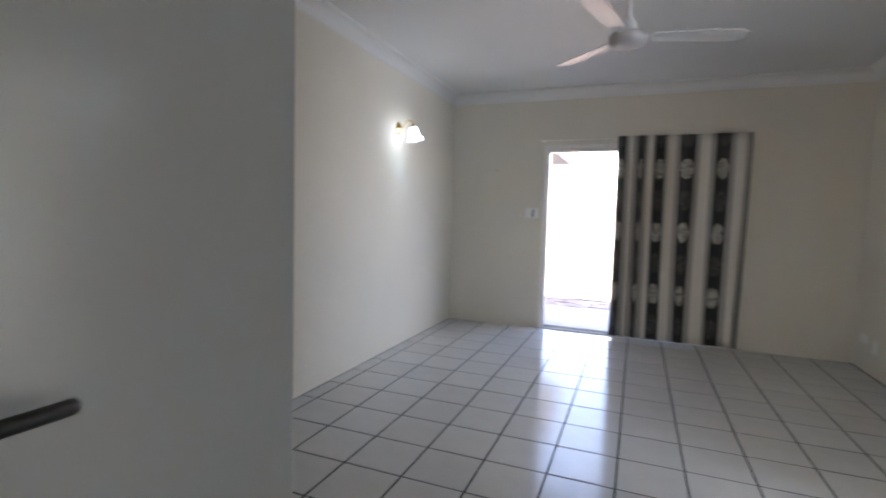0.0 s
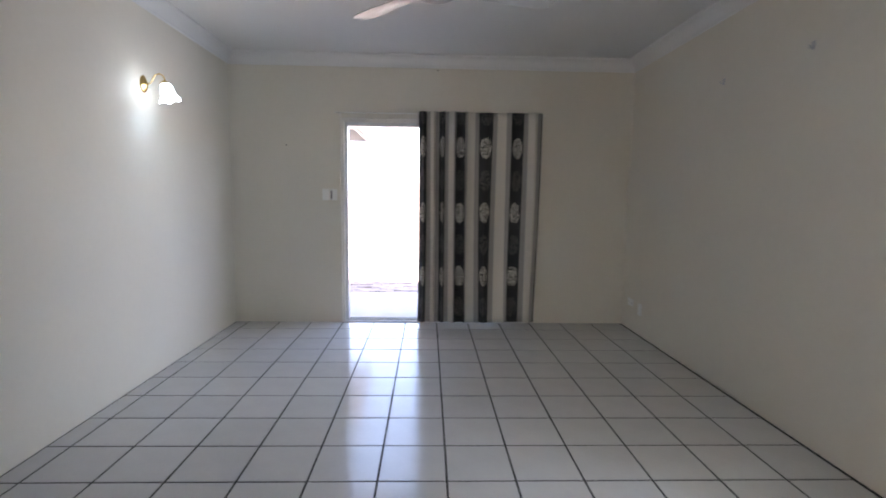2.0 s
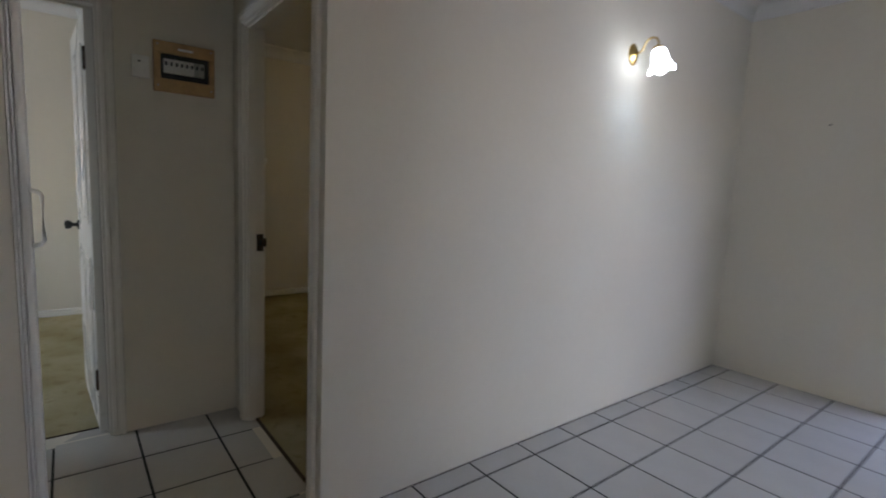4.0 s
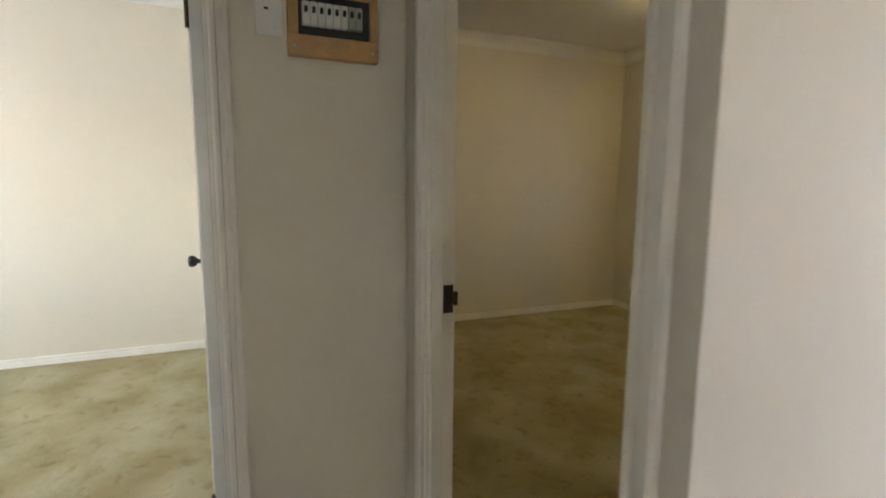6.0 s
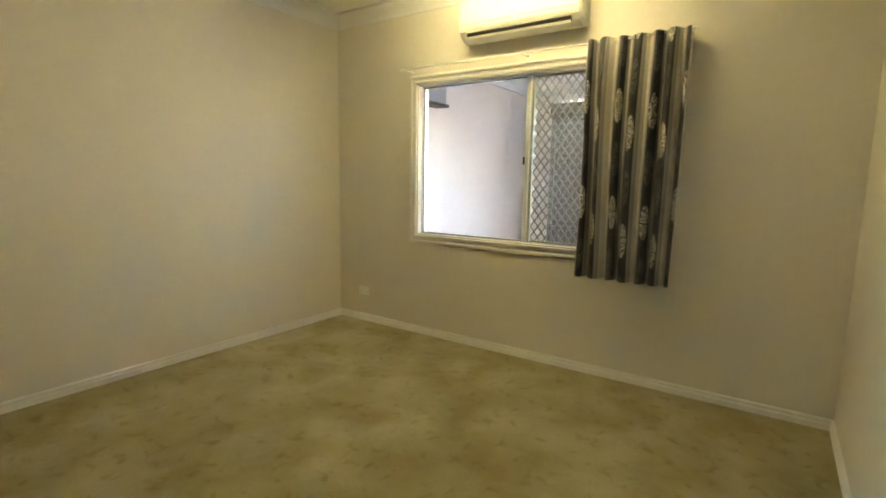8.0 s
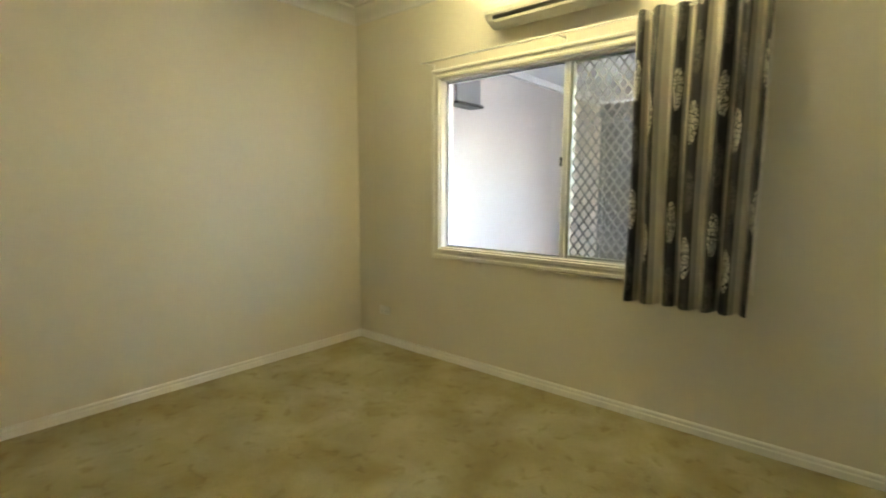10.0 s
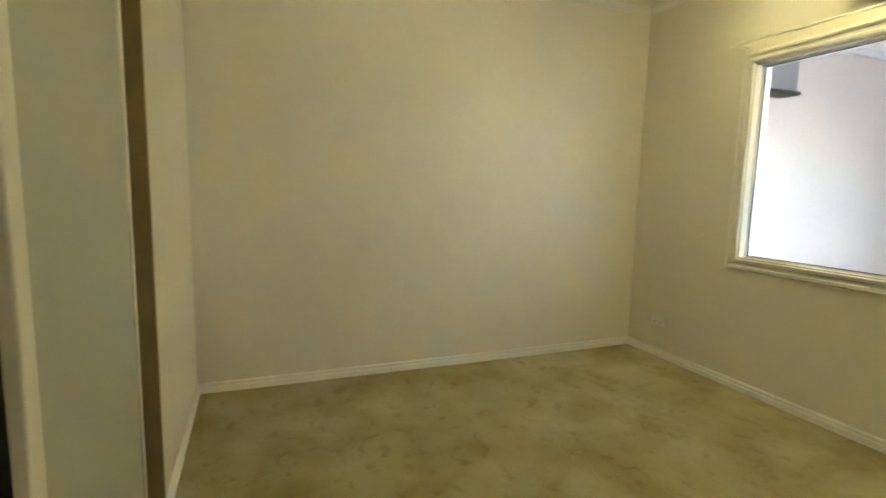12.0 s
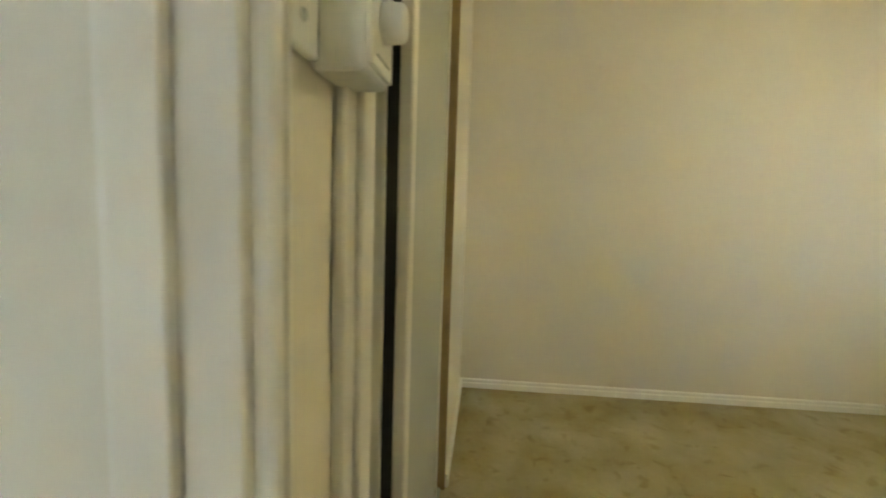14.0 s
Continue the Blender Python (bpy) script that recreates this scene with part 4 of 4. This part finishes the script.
# ---- air conditioner ----
def air_conditioner():
    t = thing("air_conditioner", "ivory wall-mounted split air conditioner above the window", "air conditioner", (-2.005, 0.0, 2.285))
    prof = [(0.0, 0.02), (-0.05, 0.004), (-0.095, 0.002), (-0.150, 0.030), (-0.178, 0.062), (-0.186, 0.100), (-0.186, 0.215), (-0.178, 0.252), (-0.150, 0.270), (0.0, 0.275)]
    bm = bmesh.new()
    w = 0.445
    ends = [[bm.verts.new((x, y, z)) for y, z in prof] for x in (-w, w)]
    for j in range(len(prof)):
        bm.faces.new((ends[0][j], ends[0][(j + 1) % len(prof)], ends[1][(j + 1) % len(prof)], ends[1][j]))
    for e in ends:
        bm.faces.new(e)
    bmesh.ops.bevel(bm, geom=[e for e in bm.edges if abs(e.verts[0].co.x - e.verts[1].co.x) < 1e-6], offset=0.012, segments=3, affect="EDGES")
    part("casing", bm, M_PLASTIC_AC, t)
    part("front_panel", box(-w + 0.012, w - 0.012, -0.192, -0.184, 0.105, 0.250, 0.004, 2), M_PLASTIC_AC, t)
    part("panel_tab", box(-0.006, 0.006, -0.195, -0.190, 0.088, 0.12, 0.001, 1), M_PLASTIC, t)
    part("grille_recess", box(-w + 0.012, w - 0.012, -0.1885, -0.184, 0.078, 0.104), M_PLASTIC_AC, t)
    slot = box(-0.38, 0.38, -0.022, 0.0, -0.018, 0.018, 0.002, 1)
    part("outlet_slot", join(bmesh.new(), slot, pose(0.0, -0.150, 0.048, 48, 0, 0)), M_DARK, t, "dark air outlet slot")
    flap = box(-0.375, 0.375, -0.003, 0.003, -0.013, 0.013, 0.001, 1)
    part("louvre", join(bmesh.new(), flap, pose(0.0, -0.158, 0.028, 30, 0, 0)), M_PLASTIC_AC, t, "ivory swing louvre")


air_conditioner()


# ---- bedroom ceiling light ----
def batten_light():
    t = thing("batten_light", "fluorescent batten light with a lit white diffuser", "ceiling light", (-1.97, -0.680, CEIL + 0.02))
    part("batten", box(-0.66, 0.66, -0.030, 0.030, -0.050, 0.0, 0.004, 2), M_PLASTIC, t)
    part("diffuser", box(-0.645, 0.645, -0.034, 0.034, -0.138, -0.052, 0.012, 3), M_TUBE, t, "lit white plastic diffuser")
    for x in (-0.655, 0.655):
        part("end_cap", box(x - 0.008, x + 0.008, -0.036, 0.036, -0.140, -0.048, 0.003, 2), M_PLASTIC, t)


batten_light()


# ---- wardrobe: two sliding doors parked at the far end ----
wardrobe = thing("built_in_wardrobe", "built-in wardrobe with grey-green sliding doors, partly open", "wardrobe", (-2.25, Y_ROOM, 0.0))


def wardrobe_door(x0, x1, y, edge_w):
    """A framed sliding panel; x in the world, y behind the wall's face."""
    h = 2.06
    a, b = x0 + 2.25, x1 + 2.25
    d = part("sliding_door", box(a + 0.026, b - edge_w + 0.004, y - 0.007, y + 0.007, 0.05, h - 0.01), M_WARD, wardrobe)
    part("stile", box(a, a + 0.030, y - 0.014, y + 0.014, 0.022, h + 0.02, 0.004, 2), M_TRIM, d)
    part("stile", box(b - edge_w, b, y - 0.014, y + 0.014, 0.022, h + 0.02, 0.006, 3), M_TRIM, d)
    for z in (0.022, h - 0.015):
        part("rail", box(a + 0.030, b - edge_w, y - 0.013, y + 0.013, z, z + 0.035, 0.003, 1), M_TRIM, d)


wardrobe_door(-2.49, -1.67, -0.027, 0.060)
wardrobe_door(-2.40, -1.665, -0.080, 0.060)
# Black strip stands in for the shade in the slit between the two doors.
part("gap_shade_strip", box(0.535, 0.570, -0.0655, -0.0415, 0.022, 2.08), M_DARK, wardrobe, "black strip for the dark gap between the doors")
structure("trim_wardrobe_jamb_far", box(WARD[0] + 0.001, WARD[0] + 0.020, Y_ROOM - 0.052, Y_ROOM + 0.003, 0, WARD[3], 0.001, 1), M_REVEAL, "brown timber wardrobe jamb", "door frame")
structure("trim_wardrobe_jamb_near", box(WARD[1] - 0.008, WARD[1] - 0.001, Y_HALL - 0.03, Y_ROOM + 0.004, 0, WARD[3], 0.001, 1), M_TRIM, "cream timber wardrobe jamb", "door frame")
structure("trim_wardrobe_architrave", join(box(WARD[1] - 0.008, WARD[1] + 0.080, Y_ROOM + 0.0005, Y_ROOM + 0.014, 0.0, WARD[3] + 0.05, 0.004, 2), box(WARD[1] + 0.002, WARD[1] + 0.050, Y_ROOM + 0.0142, Y_ROOM + 0.022, 0.0, WARD[3] + 0.05, 0.003, 2)), M_TRIM, "cream moulded wardrobe architrave", "architrave")
structure("trim_wardrobe_head", box(WARD[0], WARD[1] - 0.02, Y_HALL - 0.06, Y_ROOM + 0.004, 2.085, WARD[3] + 0.02, 0.002, 1), M_TRIM, "cream wardrobe head track cover", "trim")
structure("trim_wardrobe_track", join(box(WARD[0] + 0.022, WARD[1] - 0.02, Y_ROOM - 0.045, Y_ROOM - 0.015, -0.02, 0.016, 0.002, 1), box(WARD[0] + 0.022, WARD[1] - 0.02, Y_ROOM - 0.100, Y_ROOM - 0.070, -0.02, 0.016, 0.002, 1)), M_ALU, "grey metal wardrobe floor track", "track")
shelf = thing("wardrobe_shelf", "dark timber shelf high inside the wardrobe", "shelf", (-2.005, -3.57, 1.70))
part("board", box(-0.715, 0.715, -0.245, 0.10, 0.0, 0.018, 0.001, 1), M_REVEAL, shelf)
part("cleat", box(-0.715, -0.695, -0.245, 0.08, -0.04, 0.0, 0.001, 1), M_REVEAL, shelf)
part("hanging_rail", tube([(-0.715, -0.02, -0.09), (0.715, -0.02, -0.09)], 0.012, 12), M_STEEL, shelf, smooth=True)


# ---- switch and fan controller by the bedroom door ----
sw = plate("light_switch", "white light switch plate beside the bedroom door", "light switch", (-1.038, Y_ROOM + 0.0005, 1.420), 180, 0.072, 0.118, ((0.0, 0.02),))
part("screw_cap", join(bmesh.new(), lathe([(0, 0), (0.005, 0), (0.004, 0.0015), (0, 0.002)], 12), pose(0.004, -0.009, -0.035, 90, 0, 0)), M_ALU, sw)


def fan_controller():
    t = thing("fan_controller", "white boxy fan speed controller with a round dial", "fan controller", (-1.116, Y_ROOM + 0.0005, 1.418), 180)
    part("housing", box(-0.042, 0.042, -0.045, 0.0, -0.062, 0.062, 0.006, 3), M_PLASTIC, t)
    part("face", box(-0.039, 0.039, -0.049, -0.044, -0.056, 0.056, 0.002, 2), M_PLASTIC, t)
    part("groove", box(-0.024, 0.024, -0.0498, -0.0485, -0.046, -0.0445), M_ALU, t)
    part("dial", join(bmesh.new(), lathe([(0, 0), (0.017, 0.0), (0.016, 0.016), (0.013, 0.019), (0, 0.019)], 28), pose(0, -0.049, -0.014, 90, 0, 0)), M_PLASTIC, t, "white plastic dial", True)


fan_controller()

# ---- second bedroom's window, behind the walls ----
b1 = thing("window_2", "plain white framed bedroom window", "window", ((B1WIN[0] + B1WIN[1]) / 2, -7.65, B1WIN[2]), kind="structure")
w1 = (B1WIN[1] - B1WIN[0]) / 2
part("frame", join(join(box(-w1, -w1 + 0.04, -0.03, 0.03, 0, 1.0, 0.002, 1), box(w1 - 0.04, w1, -0.03, 0.03, 0, 1.0, 0.002, 1)), join(box(-w1 + 0.04, w1 - 0.04, -0.03, 0.03, 0, 0.04, 0.002, 1), box(-w1 + 0.04, w1 - 0.04, -0.03, 0.03, 0.96, 1.0, 0.002, 1))), M_ALUW, b1)
win_lamp_data = bpy.data.lights.new("window_daylight", "AREA")
win_lamp_data.shape, win_lamp_data.size, win_lamp_data.size_y, win_lamp_data.energy, win_lamp_data.color = "RECTANGLE", 0.8, 0.9, 1.3, (0.45, 0.72, 1.0)
win_lamp = new("window_daylight", win_lamp_data)
win_lamp.matrix_world = look((-2.55, -7.60, 1.42), (-2.30, -5.0, 0.45))

# Added fill in the unseen room's opening, for bluish light on the left wall.
side_fill_data = bpy.data.lights.new("side_fill_light", "AREA")
side_fill_data.shape, side_fill_data.size, side_fill_data.size_y, side_fill_data.energy, side_fill_data.color = "RECTANGLE", 1.3, 2.0, 11.0, (0.58, 0.79, 1.0)
side_fill = new("side_fill_light", side_fill_data)
side_fill.matrix_world = look((6.99, -5.78, 1.13), (0.0, -5.78, 1.13))

# ---- outside ----
structure("ground", box(-400, 400, -300, 400, -0.5, -0.125), M_SOIL, "dry bare soil", "ground")
structure("patio_slab", box(-0.2, 4.6, 0.14, 1.80, -0.3, -0.045, 0.01, 2), M_CONC, "pale bare concrete patio slab", "patio")
strip = thing("sill_strip", "weathered brown timber strip along the door sill", "timber strip", (1.60, 0.19, -0.045))
part("board", box(-0.35, 0.55, -0.03, 0.03, 0.0, 0.035, 0.004, 2), M_RUST, strip)


def pavers():
    """Rough brick pavers in a running bond from the slab to the garden edge."""
    rng = random.Random(3)
    bm = bmesh.new()
    length, depth = 0.225, 0.112
    for j in range(50):
        y = 1.82 + j * (depth + 0.008)
        for k in range(-6, 22):
            x = k * (length + 0.008) + (0.115 if j % 2 else 0.0)
            if x > 4.4 or (x - 1.2) ** 2 / 18.0 + (y - 2.0) ** 2 / 31.0 > 1.0:
                continue
            z = -0.065 + rng.uniform(-0.012, 0.010)
            box(x, x + length, y, y + depth, -0.13, z, 0.006, 1, bm)
    ob = link_mesh("brick_paving", bm, M_PAVER)
    return tagged(ob, "uneven sun-bleached brick paving", "paving", "", "stuff")


def kerb():
    t = thing("garden_edging", "curved pale concrete garden edging", "garden edging", (1.2, 2.0, -0.125))
    n = 22
    for k in range(n):
        bm = bmesh.new()
        a0, a1 = (radians(8 + 164 * (k + g) / n) for g in (0.01, 0.99))
        pts = [(r * math.sqrt(18.0) * math.cos(a), r * math.sqrt(31.0) * math.sin(a)) for a in (a0, a1) for r in (1.015, 1.045)]
        lo = [bm.verts.new((x, y, 0.0)) for x, y in pts]
        hi = [bm.verts.new((x, y, 0.14)) for x, y in pts]
        for ring in (lo, hi):
            bm.faces.new([ring[i] for i in (0, 1, 3, 2)])
        for i, j in ((0, 1), (1, 3), (3, 2), (2, 0)):
            bm.faces.new((lo[i], lo[j], hi[j], hi[i]))
        bmesh.ops.recalc_face_normals(bm, faces=bm.faces)
        part("block", bm, M_CONC, t)


kerb()


def fence():
    t = thing("paling_fence", "weathered upright timber paling fence", "fence", (0.0, 9.7, -0.125))
    rng = random.Random(8)
    meshes = []
    for k in range(4):
        bm = box(-0.048, 0.048, -0.008, 0.008, 0.0, 1.95 + 0.02 * k, 0.002, 1)
        me = bpy.data.meshes.new("paling")
        bm.to_mesh(me)
        bm.free()
        me.materials.append(M_FENCE)
        meshes.append(me)
    for k in range(120):
        ob = new("paling", meshes[rng.randrange(4)])
        ob.parent = t
        ob.matrix_basis = pose(-6.0 + k * 0.104, rng.uniform(-0.004, 0.004), 0, 0, rng.uniform(-0.6, 0.6), 0)
    for z in (0.35, 1.05, 1.65):
        part("rail", box(-6.0, 6.4, 0.010, 0.050, z, z + 0.08), M_FENCE, t)


# ---- carport beside the house, seen through the bedroom window ----
CX0, CX1, CY0, CY1, CZ = -3.985, 0.72, 0.141, 5.75, 2.52
structure("carport_wall", wall("x", CX0 - 0.12, CX0, CY0, CY1 + 0.1, -0.2, 2.80), M_RENDER, "pale pink rendered carport wall", "wall")
# Two unseen walls added to dim the carport; the opening's size sets how much.
structure("carport_light_block_side", wall("x", -0.55, -0.45, CY0, CY1 - 0.36, -0.2, 2.66, [(0.45, 2.25, -0.06, 2.15)]), M_RENDER, "pale rendered wall, unseen, added with an opening that limits daylight", "wall")
structure("carport_light_block_front", wall("y", CY1 - 0.36, CY1 - 0.26, CX0 + 2.77, -0.45, -0.2, 2.66), M_RENDER, "pale rendered wall, unseen, added to keep daylight out of the carport", "wall")
structure("carport_floor", box(CX0, -0.21, CY0, CY1, -0.3, -0.06), M_CONC, "bare concrete carport floor", "floor")


def carport_roof():
    t = thing("carport_roof", "steel carport roof with a pale lining and gutter", "carport roof", (0, 0, CZ))
    part("lining", box(CX0, CX1 - 0.05, CY0, CY1 - 0.02, 0.22, 0.226), M_CEIL, t, "pale flat roof lining")
    part("sheeting", box(CX0 - 0.1, CX1, CY0, CY1 + 0.05, 0.27, 0.276), M_METALROOF, t)
    for x in (CX0 + 0.04, CX1 - 0.1):
        part("beam", box(x - 0.03, x + 0.03, CY0, CY1 - 0.02, 0.14, 0.22, 0.003, 1), M_CEIL, t)
    part("fascia", box(CX1 - 0.04, CX1 - 0.01, CY0, CY1, -0.04, 0.27, 0.003, 1), M_METALROOF, t)
    part("gutter", box(CX1, CX1 + 0.11, CY0, CY1 + 0.06, 0.0, 0.10, 0.012, 2), M_METALROOF, t)
    part("front_fascia", box(CX0, CX1 - 0.04, CY1 - 0.02, CY1 + 0.01, -0.04, 0.27, 0.003, 1), M_METALROOF, t)
    part("post", box(-1.05, -0.97, CY1 - 0.10, CY1 - 0.02, -CZ - 0.06, -0.04, 0.004, 1), M_CEIL, t)


carport_roof()


def roller_door():
    t = thing("roller_door", "grey steel roller door with its coil above", "roller door", (CX0 + 1.38, CY1 - 0.35, -0.06))
    bm = bmesh.new()
    n = 30
    for k in range(n):
        z = k * 0.083
        box(-1.30, 1.30, -0.012, 0.0, z, z + 0.075, 0.005, 2, bm)
        box(-1.30, 1.30, -0.004, 0.0, z + 0.075, z + 0.083, 0, 1, bm)
    part("curtain", bm, M_ROLLER, t)
    coil = tube([(-1.32, -0.10, 2.60), (1.32, -0.10, 2.60)], 0.16, 24)
    part("coil", coil, M_METALROOF, t, "pale steel coil", True)
    for x in (-1.379, 1.30):
        part("guide", box(x, x + 0.079, -0.03, 0.03, 0.0, 2.48, 0.003, 1), M_METALROOF, t)


roller_door()


def wall_box():
    t = thing("meter_box", "grey box on a bracket high on the carport wall", "meter box", (CX0, 1.50, 2.165))
    part("body", box(0.001, 0.16, -0.21, 0.21, 0.03, 0.30, 0.008, 2), M_METALROOF, t)
    part("bracket", box(0.001, 0.19, -0.23, 0.23, 0.0, 0.03, 0.003, 1), M_DARK, t)


wall_box()
pavers()
fence()
# Unseen wall, added to hold back brightness from the yard's right side.
structure("yard_light_block", wall("x", 4.7, 4.85, 0.15, 9.9, -0.3, 1.9), M_RENDER, "plain pale rendered wall, unseen, added to block light from the right", "wall")

# ---- floor tiles, last ----
def tile_field(owner_name, label, x0, x1, y0, y1, ox, oy):
    """Glazed tiles on a grid through (ox, oy), cut at the field's edges; alike tiles share a mesh."""
    owner = tagged(new(owner_name), label, "tiled floor", "", "structure")
    gap = 0.0105
    k0, k1 = math.floor((x0 - ox) / TILE), math.ceil((x1 - ox) / TILE)
    j0, j1 = math.floor((y0 - oy) / TILE), math.ceil((y1 - oy) / TILE)
    rng = random.Random(5)
    for k in range(k0, k1):
        for j in range(j0, j1):
            a0, a1 = max(ox + k * TILE + gap / 2, x0), min(ox + (k + 1) * TILE - gap / 2, x1)
            b0, b1 = max(oy + j * TILE + gap / 2, y0), min(oy + (j + 1) * TILE - gap / 2, y1)
            if a1 - a0 < 0.012 or b1 - b0 < 0.012:
                continue
            size = (round(a1 - a0, 4), round(b1 - b0, 4))
            if size not in TILE_MESH:
                bm = box(-size[0] / 2, size[0] / 2, -size[1] / 2, size[1] / 2, -0.009, 0.0)
                top = [e for e in bm.edges if all(v.co.z > -0.001 for v in e.verts)]
                bmesh.ops.bevel(bm, geom=top, offset=0.0012, segments=2, affect="EDGES")
                bmesh.ops.recalc_face_normals(bm, faces=bm.faces)
                me = bpy.data.meshes.new("tile")
                bm.to_mesh(me)
                bm.free()
                me.materials.append(M_TILE)
                TILE_MESH[size] = me
            ob = new("tile", TILE_MESH[size])
            ob.parent = owner
            ob.matrix_basis = pose((a0 + a1) / 2, (b0 + b1) / 2, rng.uniform(-0.0004, 0.0004), rng.uniform(-0.09, 0.09), rng.uniform(-0.09, 0.09), 0)


TILE_MESH = {}
GX, GY = 2.104, -1.586
tile_field("floor_living_tiles", "glossy off-white ceramic floor tiles with dark joints", 0.010, W_LIV - 0.010, Y_BACK, -0.008, GX, GY)
tile_field("floor_hall_tiles", "glossy off-white ceramic floor tiles with dark joints", X_END - 0.115, -0.002, Y_HALL_S, Y_HALL + 0.045, GX - 0.006, GY + 0.075)
